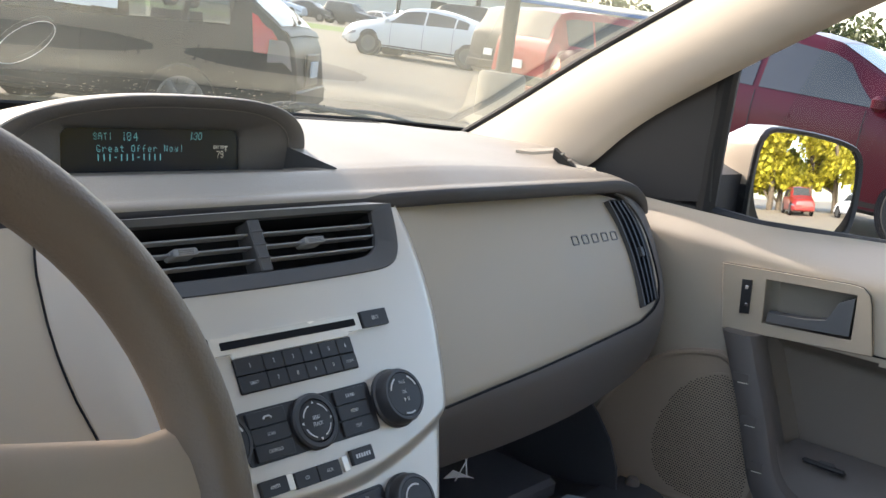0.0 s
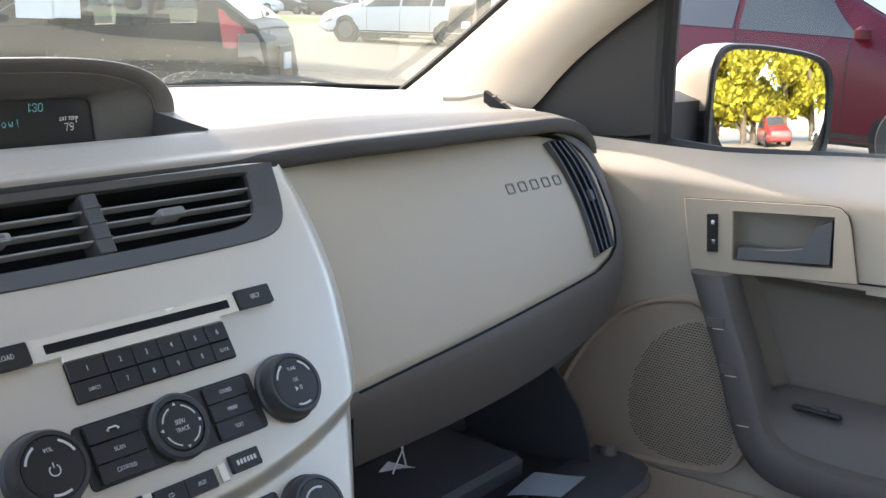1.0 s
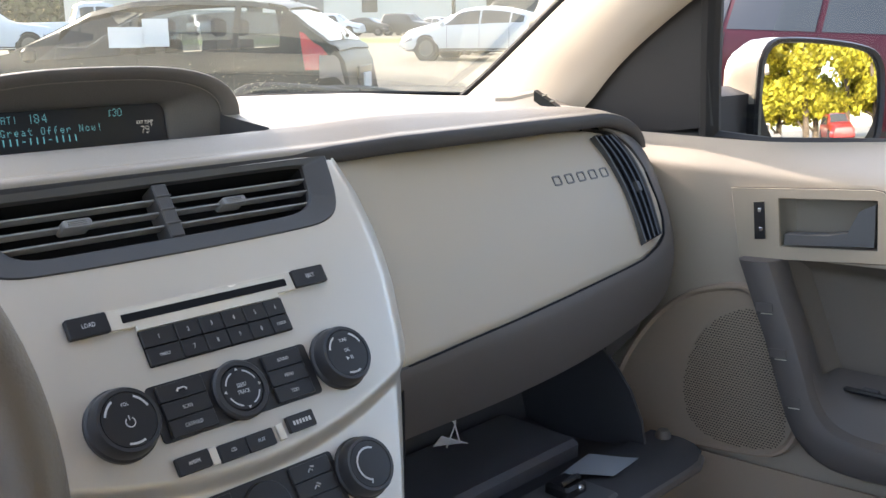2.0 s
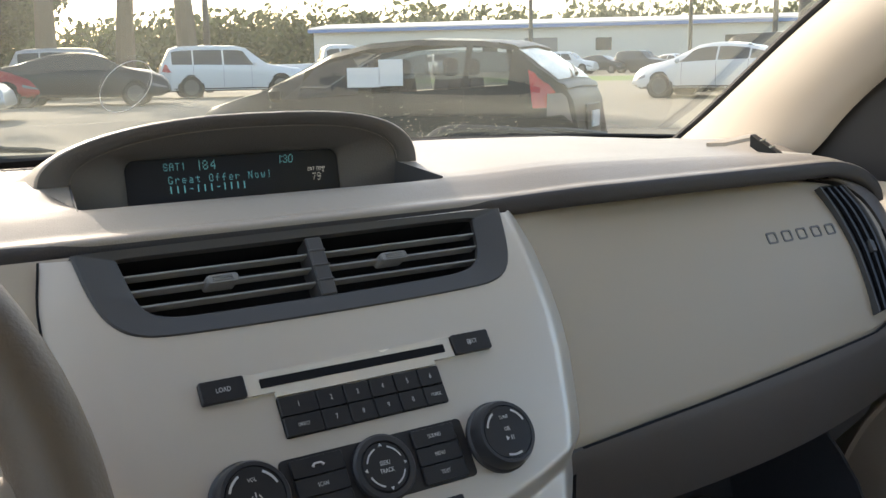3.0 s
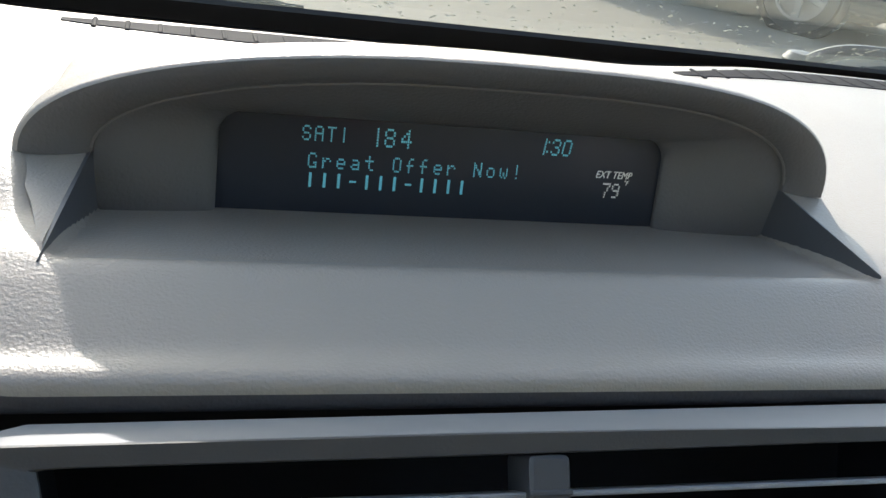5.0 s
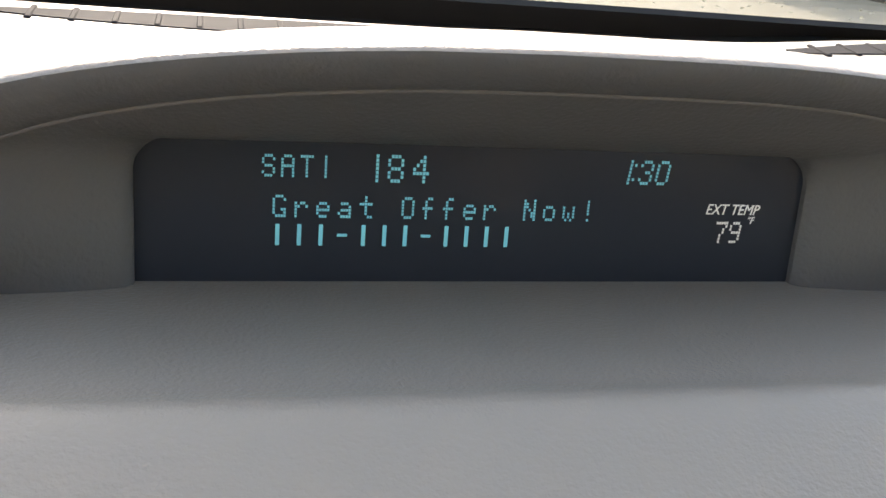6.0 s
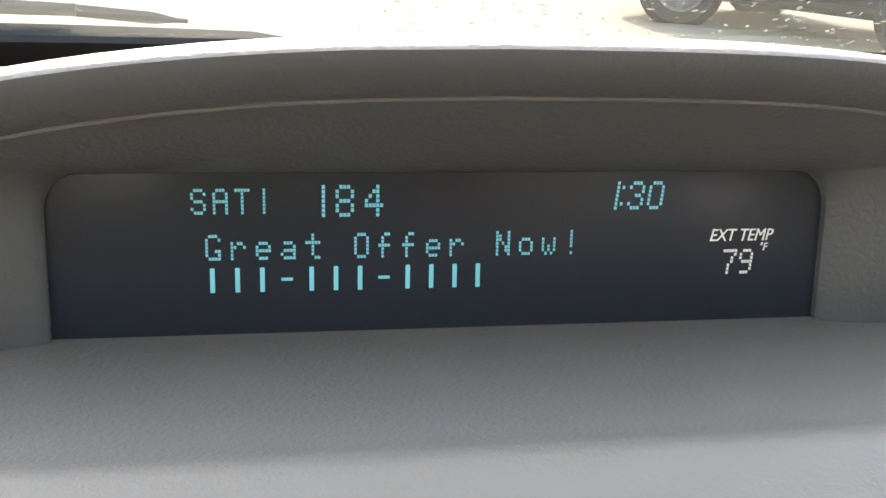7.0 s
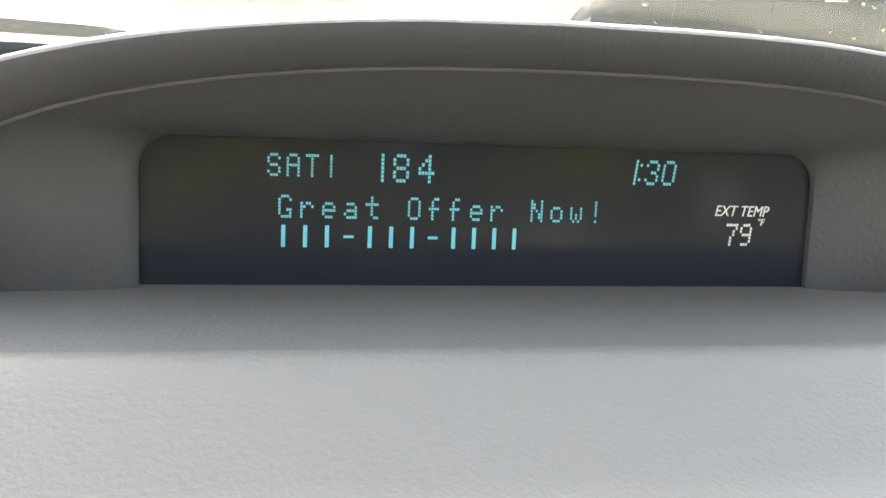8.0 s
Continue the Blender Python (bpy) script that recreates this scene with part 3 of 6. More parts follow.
def knob(u, v, r, h, base_n, parent):
    k = part("knob", disc([(r * 1.06, 0), (r * 1.06, h * 0.25), (r * 1.0, h * 0.35), (r * 0.97, h * 0.8), (r * 0.90, h), (r * 0.80, h), (r * 0.78, h - 0.0012)],
                          on_face(u, v, base_n), 56), KNOB, parent, "black rotary knob")
    part("knob_face", disc([(r * 0.79, 0), (r * 0.77, 0.0012), (r * 0.2, 0.0014)], on_face(u, v, base_n + h - 0.0016), 48), BLACK, k)
    return k


def arc_mark(u, v, r, a0, a1, n, parent, width=0.0007):
    pts = [(math.radians(a0 + (a1 - a0) * i / 12)) for i in range(13)]
    bm = loft([[face(u + (r + o) * math.cos(a), v + (r + o) * math.sin(a), n) for a in pts] for o in (-width, width)], (False, False), closed=False)
    part("arc_mark", bm, PRINT, parent, "pale printed arc")


k1 = knob(-0.0885, -0.0650, 0.0220, 0.0150, -0.001, radio)
k2 = knob(0.0820, -0.0650, 0.0220, 0.0150, -0.001, radio)
for kk, u, words in ((k1, -0.0885, ("VOL", "")), (k2, 0.0820, ("TUNE", "OK"))):
    label_on(kk, words[0], u, -0.0555, 0.0034, 0.0142)
    arc_mark(u, -0.0650, 0.0148, 20, 62, 0.0143, kk)
    arc_mark(u, -0.0650, 0.0148, 118, 160, 0.0143, kk)
    arc_mark(u, -0.0650, 0.0150, 250, 290, 0.0143, kk)
    if words[1]:
        label_on(kk, words[1], u, -0.0632, 0.0038, 0.0142)
        part("play_sign", prism([(-0.0028, -0.0016), (-0.0004, 0), (-0.0028, 0.0016)], 0.0001, 0.0003, on_face(u, -0.0690, 0.0140)), PRINT, kk, "printed play sign")
        for o in (0.0012, 0.0026):
            part("pause_bar", block(0.0006, 0.0030, 0.0002, on_face(u + o, -0.0690, 0.0141), 0.0001), PRINT, kk)
    else:
        arc_mark(u, -0.0668, 0.0030, 125, 415, 0.0143, kk, 0.0004)
        part("power_bar", block(0.0008, 0.0030, 0.0002, on_face(u, -0.0640, 0.0142), 0.0001), PRINT, kk)

seek = part("seek_ring", disc([(0.0205, 0), (0.0205, 0.004), (0.0190, 0.0055), (0.0160, 0.0055), (0.0155, 0.0035)], on_face(-0.0035, -0.0655), 48), KNOB, radio, "round seek and track ring")
part("seek_button", disc([(0.0158, 0), (0.0158, 0.0040), (0.0145, 0.0052), (0.003, 0.0056)], on_face(-0.0035, -0.0655), 40), BLACK, seek)
label_on(seek, "SEEK/", -0.0035, -0.0633, 0.0040, 0.0057, 0.75)
label_on(seek, "TRACK", -0.0035, -0.0680, 0.0040, 0.0057, 0.75)
for a in (0, 90, 180, 270):
    part("arrow_mark", prism([(0.0125, -0.0012), (0.0145, 0), (0.0125, 0.0012)], 0.0, 0.0003, on_face(-0.0035, -0.0655, 0.0057, a)), PRINT, seek, "printed arrow")
    arc_mark(-0.0035, -0.0655, 0.0122, a + 20, a + 70, 0.0058, seek, 0.0005)

for u, w, text, up in ((-0.0535, 0.0235, "AM/FM", 0.0), (-0.0250, 0.0205, "CD", -0.001), (-0.0035, 0.0215, "AUX", -0.001), (0.0312, 0.0222, "", 0.002)):
    b = button(u, -0.1005 + up, w, 0.0115, text, 0.0034, 0.0036, 0.0010, -0.004, 0.78)
    if not text:
        for k in range(6):
            part("letter_bar", block(0.0018, 0.0030, 0.0002, on_face(u - 0.0065 + 0.0026 * k, -0.1005 + up, 0.0034), 0.0001), PRINT, b, "plain pale bar")
for u in (-0.0385, 0.0137):
    part("trim_square", prism(rounded(0.0055, 0.0112, 0.0006), -0.004, 0.0022, on_face(u, -0.1008), 0.0004), INSET, radio, "bright champagne spacer")

# ---------- climate control ----------
climate = thing("climate_control", face(0, -0.145), "black climate control panel with knobs and mode keys", "climate control")
CN = -0.009
part("control_base", prism(rounded(0.125, 0.0400, 0.003, -0.012, -0.1430), CN - 0.004, CN + 0.0012, FACE), BLACK, climate)
for row in range(3):
    v = -0.1305 - 0.0118 * row
    for side, u in ((0, -0.0500), (1, 0.0290)):
        b = button(u, v, 0.0330, 0.0110, "", CN + 0.0034, 0.003, 0.0008, CN, parent=climate)
        part("mode_icon", merge(tube([face(u - 0.003, v - 0.0015, CN + 0.0036), face(u - 0.001, v + 0.0005, CN + 0.0036), face(u + 0.001, v - 0.0012, CN + 0.0036)], 0.0005, 5),
                                tube([face(u - 0.0002, v + 0.002, CN + 0.0036), face(u + 0.0026, v + 0.0012 - 0.001 * row, CN + 0.0036)], 0.0006, 5)), PRINT, b, "printed airflow sign")
pb = part("power_button", disc([(0.0175, 0), (0.0175, 0.003), (0.0165, 0.0042), (0.003, 0.0044)], on_face(-0.0105, -0.1430, CN), 40), BLACK, climate)
arc_mark(-0.0105, -0.1435, 0.0026, 125, 415, CN + 0.0047, pb, 0.0004)
part("power_bar", block(0.0007, 0.0026, 0.0002, on_face(-0.0105, -0.1410, CN + 0.0045), 0.0001), PRINT, pb)
k3 = knob(-0.0900, -0.1430, 0.0212, 0.0140, CN - 0.001, climate)
k4 = knob(0.0700, -0.1430, 0.0212, 0.0140, CN - 0.001, climate)
for k, text in enumerate(("1", "2", "3", "4")):
    a = radians(100 - 32 * k)
    label_on(k3, text, -0.0900 + 0.0120 * math.cos(a), -0.1430 + 0.0120 * math.sin(a), 0.0042, CN + 0.0130)
arc_mark(0.0700, -0.1430, 0.0115, 60, 250, CN + 0.0133, k4)
part("pointer", block(0.0012, 0.0034, 0.0002, on_face(0.0655, -0.1545, CN + 0.0131, -25), 0.0001), PRINT, k4)
for u, w in ((-0.045, 0.026), (-0.019, 0.022), (0.012, 0.030)):
    button(u, -0.1800, w, 0.012, "", CN + 0.003, parent=climate, lo=CN - 0.004)

# ---------- display pod ----------
pod = thing("information_display", (0, 0.2, 1.015), "hooded dashboard display with teal dot-matrix text", "display")


POD_MID, POD_TOP, POD_FOOT = 0.005, 1.0826, 1.037


def pod_bow(x):
    """How far the hood's front edge swells towards the seats."""
    return 0.014 * (1 - min(1.0, abs(x - POD_MID) / 0.150) ** 2)


def pod_arch(width, height, foot=POD_FOOT, n=52):
    """Arch of the hood as (across, up), from its right foot over the top to its left foot; the right shoulder is fuller."""
    out = []
    for k in range(n + 1):
        c = math.cos(math.pi * k / n)
        f = min(1.0, abs(c) ** 0.60)
        if c >= 0:
            out.append((POD_MID + 0.1485 * width * f, foot + height * max(0.0, 1 - f ** 3.2) ** 0.42))
        else:
            out.append((POD_MID - 0.1515 * (1 - 1.3 * (1 - width)) * f, foot + height * max(0.0, 1 - f ** 2) ** 0.46))
    return out


def brow_ring(width, share, back):
    """A ring of the hood's underside, scaled from its front edge and set back from it."""
    return [Vector((x, 0.171 - pod_bow(x) + back, z)) for x, z in pod_arch(width, (POD_TOP - POD_FOOT) * share)]


def hood_mesh(brow):
    if brow == "bead":
        return tube(brow_ring(0.881, 0.762, 0.0068)[1:-1], 0.0006, 6)
    if brow:
        return loft([brow_ring(*r) for r in ((0.85, 0.66, 0.018), (0.876, 0.752, 0.0085), (0.884, 0.770, 0.0062), (0.905, 0.815, 0.0042), (0.930, 0.866, 0.0022), (0.955, 0.912, 0.0009), (0.975, 0.950, 0.0003), (0.990, 0.980, 0.0003))], (False, False), closed=False)
    # rounded front lip, then the skin that falls away to the pad
    skin = [brow_ring(*r) for r in ((0.990, 0.980, 0.0003), (0.996, 0.991, 0.0009), (0.999, 0.997, 0.0018))]
    for k in range(24):
        d = 0.0035 + 0.185 * (k / 23) ** 1.3
        top = POD_TOP - 4.6 * min(d, 0.034) ** 2 - 0.315 * max(0.0, d - 0.034)
        y = 0.171 + d
        foot = max(dash_z(0.16, y) - 0.006, POD_FOOT - 0.10 * d)
        width = 1.0 - 0.02 * smooth01(d / 0.1)
        skin.append([Vector((x, y - pod_bow(x) * max(0.0, 1 - d / 0.12), z)) for x, z in pod_arch(width, max(0.002, top - foot), foot)])
    return loft(skin, (False, False), closed=False)


part("hood", hood_mesh(False), VINYL, pod, "grained beige hood over the display")
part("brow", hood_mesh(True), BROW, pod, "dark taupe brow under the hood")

part("edge_bead", hood_mesh("bead"), TAUPE, pod, "thin moulded line along the brow")

SCR = Matrix.Translation((0, 0.1845, 1.016)) @ pose(0, 0, 0, 90 - 9, 0, 0)   # local x right, y up the glass, z towards the seats


def glass_edge():
    """Outline of the opening over the display glass, its top slightly arched."""
    corner = []
    for x, y in rounded(0.1705, 0.036, 0.0075, 0.003, 0.016, n=7):
        corner.append(Vector((x, y + 0.0030 * (1 - ((x - 0.003) / 0.0853) ** 2) if y > 0.016 else -0.008, 0)))
    out = []
    for a, b in zip(corner, corner[1:] + corner[:1]):
        n = max(1, int((b - a).length / 0.004))
        out += [a.lerp(b, k / n) for k in range(n)]
    return out


def bezel_mesh():
    """Funnel between the brow and the glass, with two broad legs beside the display."""
    rim = [(0.1350, 1.006), (0.1352, 1.030)] + pod_arch(0.878, (POD_TOP - POD_FOOT) * 0.756)[1:-1] + [(-0.1218, 1.030), (-0.1214, 1.006)]
    rings = [[] for _ in range(7)]
    for p in glass_edge():
        c, q = Vector((0.0045, 1.030, 0)), SCR @ p
        d = Vector((q.x - c.x, q.z - c.y, 0)).normalized()
        best = 0.0
        for (x0, z0), (x1, z1) in zip(rim, rim[1:] + rim[:1]):
            e = Vector((x1 - x0, z1 - z0, 0))
            den = d.x * e.y - d.y * e.x
            if abs(den) > 1e-12:
                t = ((x0 - c.x) * e.y - (z0 - c.y) * e.x) / den
                w = ((x0 - c.x) * d.y - (z0 - c.y) * d.x) / den
                if t > 0 and -1e-4 <= w <= 1.0001:
                    best = max(best, t)
        x, z = c.x + d.x * best, c.y + d.y * best
        outer = Vector((x, 0.179 - pod_bow(x), z))
        inner = SCR @ Vector((p.x, p.y, 0.0040))
        out = (SCR.to_3x3() @ Vector((0, 0, 1)))
        steps = ((0.0, 0.0), (0.30, 0.0012), (0.62, 0.0016), (0.86, 0.0009), (0.955, 0.0))
        for ring, (f, up) in zip(rings, steps):
            ring.append(outer.lerp(inner, f) + out * up)
        rings[5].append(SCR @ Vector((p.x, p.y, 0.0020)))
        rings[6].append(SCR @ Vector((p.x, p.y, -0.004)))
    return loft(rings, (False, False))


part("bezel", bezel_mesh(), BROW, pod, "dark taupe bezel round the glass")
screen = part("screen", prism(rounded(0.178, 0.058, 0.004, 0.0045, 0.012), -0.004, 0.0, SCR), SCREEN, pod, "smoked black display glass")


def fin_mesh(side):
    """Thin upright wedge between the surround and the pad, tapering to a point towards the seats."""
    tip = Vector((0.1425, 0.116, 1.0295)) if side > 0 else Vector((-0.1327, 0.114, 1.0280))
    back = Vector((0.1350 if side > 0 else -0.1218, 0.180, 1.0385))
    rows = []
    for k in range(9):
        f = k / 8
        top = back.lerp(tip, f)
        low = Vector((top.x - side * 0.003 * (1 - f), top.y, 1.010 + (tip.z - 0.0012 - 1.010) * f))
        w = side * (0.0030 * (1 - f) + 0.0005)
        rows.append([low, top, top + Vector((w, 0, -0.0008)), low + Vector((w, 0, 0))])
    return loft(rows)


def cheek_mesh(side):
    """Small web that closes the corner between the hood's foot, the fin and the pad."""
    foot = Vector((0.1525 if side > 0 else -0.1455, 0.1705, 1.0366))
    back = Vector((0.1365 if side > 0 else -0.1240, 0.1740, 1.0374))
    tip = Vector((0.1428 if side > 0 else -0.1331, 0.121, 1.0287 if side > 0 else 1.0280))
    top = [foot, back, back.lerp(tip, 0.5), tip, foot.lerp(tip, 0.55) + Vector((-side * 0.0012, 0, 0))]
    return loft([[p - Vector((0, 0, 0.010 if p is foot else 0.006)) for p in top], top])


for side in (-1, 1):
    part("cheek", cheek_mesh(side), VINYL, pod, "beige web beside the fin")
    part("fin", fin_mesh(side), CHARCOAL, pod, "pointed dark side fin")

# dot-matrix characters, seven rows of five dots each
DOTS = {
    "S": "01110 10001 10000 01110 00001 10001 01110", "A": "01110 10001 10001 11111 10001 10001 10001", "T": "11111 00100 00100 00100 00100 00100 00100",
    "1": "00100 00100 00100 00100 00100 00100 00100", "8": "01110 10001 10001 01110 10001 10001 01110", "4": "00010 00110 01010 10010 11111 00010 00010",
    ":": "00000 00100 00000 00000 00000 00100 00000", "3": "01110 10001 00001 00110 00001 10001 01110", "0": "01110 10001 10001 10001 10001 10001 01110",
    "G": "01110 10001 10000 10000 10011 10001 01111", "r": "00000 00000 10110 11001 10000 10000 10000", "e": "00000 00000 01110 10001 11111 10000 01110",
    "a": "00000 00000 01110 00001 01111 10001 01111", "t": "00100 00100 11111 00100 00100 00100 00011", "O": "01110 10001 10001 10001 10001 10001 01110",
    "f": "00110 01000 01000 11110 01000 01000 01000", "N": "10001 11001 11001 10101 10011 10011 10001", "o": "00000 00000 01110 10001 10001 10001 01110",
    "w": "00000 00000 10001 10001 10101 10101 01010", "!": "00100 00100 00100 00100 00100 00000 00100", "7": "11111 00001 00010 00010 00100 00100 00100",
    "9": "01110 10001 10001 01111 00001 00001 01110",
}


def dot_text(name, text, x, y, height, pitch, mat, label, slant=0.0):
    """One line of dot-matrix characters; x, y is the lower left corner on the glass."""
    bm = bmesh.new()
    dy = height / 6.6
    dx = dy * 0.80
    for k, ch in enumerate(text):
        for r, row in enumerate(DOTS.get(ch, "").split()):
            for c, bit in enumerate(row):
                if bit == "1":
                    cx, cy = x + (pitch[k] if isinstance(pitch, tuple) else k * pitch) + c * dx + slant * (6 - r) * dy, y + (6 - r) * dy
                    w, h = dx * 0.42, dy * 0.40
                    vs = [bm.verts.new(SCR @ Vector((cx + sx * w, cy + sy * h, 0.0003))) for sx, sy in ((-1, -1), (1, -1), (1, 1), (-1, 1))]
                    bm.faces.new(vs)
    part(name, bm, mat, screen, label)


dot_text("text_line", "SAT1", -0.0531, 0.0259, 0.0052, 0.00447, GLOW, "teal dot-matrix text reading SAT1")
dot_text("text_line", "184", -0.0277, 0.0252, 0.0066, (0, 0.0045, 0.0107), GLOW, "teal dot-matrix number 184")
dot_text("text_line", "1:30", 0.0369, 0.0261, 0.0061, (0, 0.0012, 0.0044, 0.0090), GLOW, "teal dot-matrix clock reading 1:30", 0.12)
dot_text("text_line", "Great Offer Now!", -0.0504, 0.0161, 0.0053, 0.00518, GLOW, "teal dot-matrix text reading Great Offer Now!")


def number_bar(x, y, w, h, label):
    """A plain bar in place of a digit."""
    part("number_bar", block(w, h, 0.0003, SCR @ pose(x, y, 0.0), 0.0001), GLOW, screen, label)


for k in range(12):
    if k in (3, 7):
        number_bar(-0.0494 + 0.00518 * k, 0.0114, 0.0025, 0.0007, "short plain teal bar")
    else:
        number_bar(-0.0494 + 0.00518 * k, 0.0114, 0.0010, 0.0053, "plain teal bar")
part("caption", lettering("EXT TEMP", 0.0040, SCR @ pose(0.0688, 0.0194, 0.0002), 0.0001, 0.25, 0.85), WHITE_PRINT, screen, "white caption EXT TEMP")
dot_text("text_line", "79", 0.0647, 0.0108, 0.0056, 0.0041, WHITE_PRINT, "pale dot-matrix temperature 79", 0.10)
part("unit_caption", lettering("\u00b0F", 0.0026, SCR @ pose(0.0745, 0.0166, 0.0002), 0.0001, 0.2, 0.9), WHITE_PRINT, screen, "small degree sign")

# ---------- side vent and badge on the glove panel ----------
GN = -0.0205
VN = GN + 0.0042
side_vent = thing("side_air_vent", face(0.555, 0.03, GN), "narrow curved dark vent with upright vanes", "air vent")
SV_L = [(0.5353, 0.0892), (0.5415, 0.068), (0.5434, 0.0497), (0.5440, 0.025), (0.5407, 0.003), (0.536, -0.020), (0.5299, -0.0413)]
SV_R = [(0.572, 0.0885), (0.584, 0.068), (0.5875, 0.050), (0.5871, 0.0314), (0.582, 0.008), (0.5741, -0.0148), (0.566, -0.036)]
svl, svr = chaikin([(*p, 0) for p in SV_L]), chaikin([(*p, 0) for p in SV_R])
loop = svl + svr[::-1]
mid_line = [a.lerp(b, 0.5) for a, b in zip(svl, svr)]
shrunk = [p.lerp(q, 0.10) for p, q in zip(loop, mid_line + mid_line[::-1])]
deep = [p.lerp(q, 0.16) for p, q in zip(loop, mid_line + mid_line[::-1])]
part("vent_frame", loft([ring_on_face(loop, VN - 0.006), ring_on_face(loop, VN + 0.0012), ring_on_face(shrunk, VN + 0.0016), ring_on_face(deep, VN - 0.0005), ring_on_face(deep, VN - 0.004)], (True, False)), CHARCOAL, side_vent)
part("duct", loft([ring_on_face(deep, VN - 0.0042), ring_on_face(deep, VN - 0.0036)]), CAVITY, side_vent, "black duct behind the vanes")
for k, f in enumerate((0.30, 0.56, 0.80)):
    line = [a.lerp(b, f) for a, b in zip(svl, svr)][1:-1]
    rows = [[face(p.x + o, p.y, n) for p in line] for o, n in ((-0.0012, VN - 0.003), (-0.0012, VN + 0.0012), (0.0012, VN + 0.0016), (0.0012, VN - 0.003))]
    part("vane", loft(rows, (False, False), closed=False), BLACK, side_vent)
part("slider_tab", prism(rounded(0.006, 0.012, 0.001), -0.002, 0.0035, on_face(0.566, 0.022, VN, -8), 0.0006), CHARCOAL, side_vent)
badge = thing("badge", face(0.485, 0.047, GN), "five dull pewter badge marks on the beige panel", "badge")
for k in range(5):
    ring_at = lambda w, h, n: [face(0.4445 + 0.0205 * k + x + 0.10 * y, 0.0472 + y, n) for x, y in rounded(w, h, 0.002)]
    part("badge_mark", loft([ring_at(0.0128, 0.0112, GN - 0.003), ring_at(0.0128, 0.0112, GN + 0.0014), ring_at(0.0098, 0.0080, GN + 0.0014), ring_at(0.0098, 0.0080, GN - 0.003)], (False, False)), BADGE, badge)

# ---------- glove box, hanging open ----------
glove = thing("glove_box", (0.38, 0.0, 0.65), "open black glove box with its lid hanging down", "glove box")


def bin_mesh():
    """Tipped-out tray: floor, back and side walls."""
    prof = [(-0.005, 0.652), (0.05, 0.640), (0.11, 0.632), (0.16, 0.640), (0.175, 0.70), (0.18, 0.775)]
    return loft([[Vector((x, y, z)) for y, z in prof] for x in (0.17, 0.36, 0.545)], (False, False), closed=False)


def bin_side(x, lean):
    pts = [(-0.010, 0.650), (-0.004, 0.680), (0.012, 0.712), (0.034, 0.738), (0.060, 0.760), (0.18, 0.775), (0.175, 0.70), (0.16, 0.640), (0.11, 0.632), (0.05, 0.640)]
    a = [Vector((x + lean * (0.78 - z), y, z)) for y, z in pts]
    return loft([a, [p + Vector((0.004, 0, 0)) for p in a]])


part("tray", bin_mesh(), BINBLACK, glove, "deep black tray")
part("tray_side", bin_side(0.545, 0.0), BINBLACK, glove)
part("tray_side", bin_side(0.168, 0.0), BINBLACK, glove)


def lid_mesh():
    prof = [(0.010, 0.653), (-0.030, 0.6545), (-0.058, 0.652), (-0.068, 0.646), (-0.066, 0.636), (-0.05, 0.630), (0.01, 0.632)]
    rows = []
    for k in range(17):
        f = k / 16
        x = 0.165 + 0.425 * f
        sq = 0.012 * max(0, abs(2 * f - 1) - 0.85) / 0.15
        rows.append([Vector((x, y + (sq if y < -0.03 else 0), z)) for y, z in prof])
    return loft(rows)


part("lid", lid_mesh(), BINBLACK, glove, "open black lid with a rounded edge")
part("lid_edge", tube([(0.170, -0.0665, 0.640), (0.30, -0.068, 0.640), (0.45, -0.068, 0.640), (0.560, -0.067, 0.640), (0.578, -0.060, 0.641), (0.583, -0.045, 0.642)], 0.006, 8), LOWER, glove, "grey-taupe outer skin edge")
plate = part("latch_plate", block(0.125, 0.068, 0.006, pose(0.358, -0.027, 0.653), 0.003), LEVER, glove, "dark grey latch plate")
part("latch", merge(block(0.034, 0.030, 0.014, pose(0.385, -0.020, 0.656), 0.003), tube([(0.372, -0.025, 0.672), (0.385, -0.031, 0.678), (0.398, -0.025, 0.672)], 0.003, 8)), BLACK, glove)
part("latch_pin", disc([(0.0035, 0), (0.0035, 0.004), (0.002, 0.006)], pose(0.387, -0.034, 0.666, 60), 14), CHROME, glove, "bright metal latch pin")
part("stop_knob", disc([(0.009, 0), (0.009, 0.006), (0.006, 0.011)], pose(0.578, -0.013, 0.652), 18), LOWER, glove, "small round stop on the lid")
# added step whose lighter grey stands in for light on the tray floor
part("tray_floor", block(0.325, 0.115, 0.030, pose(0.335, 0.100, 0.632), 0.006), BINFLOOR, glove, "mottled grey raised tray floor, coloured lighter as if lit")
tagged(part("paper_sheet", sheet(lambda u, v: Vector((0.414 + 0.033 * u + 0.059 * v, 0.008 - 0.042 * u + 0.007 * v, 0.6580 + 0.0015 * math.sin(3 * u + 2 * v))), 8, 6, 0.0006), DIMPAPER, None),
               "folded bluish-white paper lying on the open lid", "paper")
tagged(part("tag_paper", sheet(lambda u, v: Vector((0.238 + 0.036 * u, 0.020 - 0.01 * v, 0.742 - 0.008 * u + 0.013 * v * (1 - u * 0.8))), 6, 4, 0.0006), PAPER, None),
             "small white tag on a thin tie below the dashboard", "tag")
tagged(part("cable_tie", merge(tube([(0.247, 0.012, 0.740), (0.252, 0.006, 0.762), (0.255, 0.008, 0.775)], 0.0008, 5), tube([(0.262, 0.010, 0.742), (0.251, 0.006, 0.764), (0.247, 0.008, 0.772)], 0.0008, 5)), PAPER, None),
             "thin white plastic tie hanging under the dashboard", "cable tie")
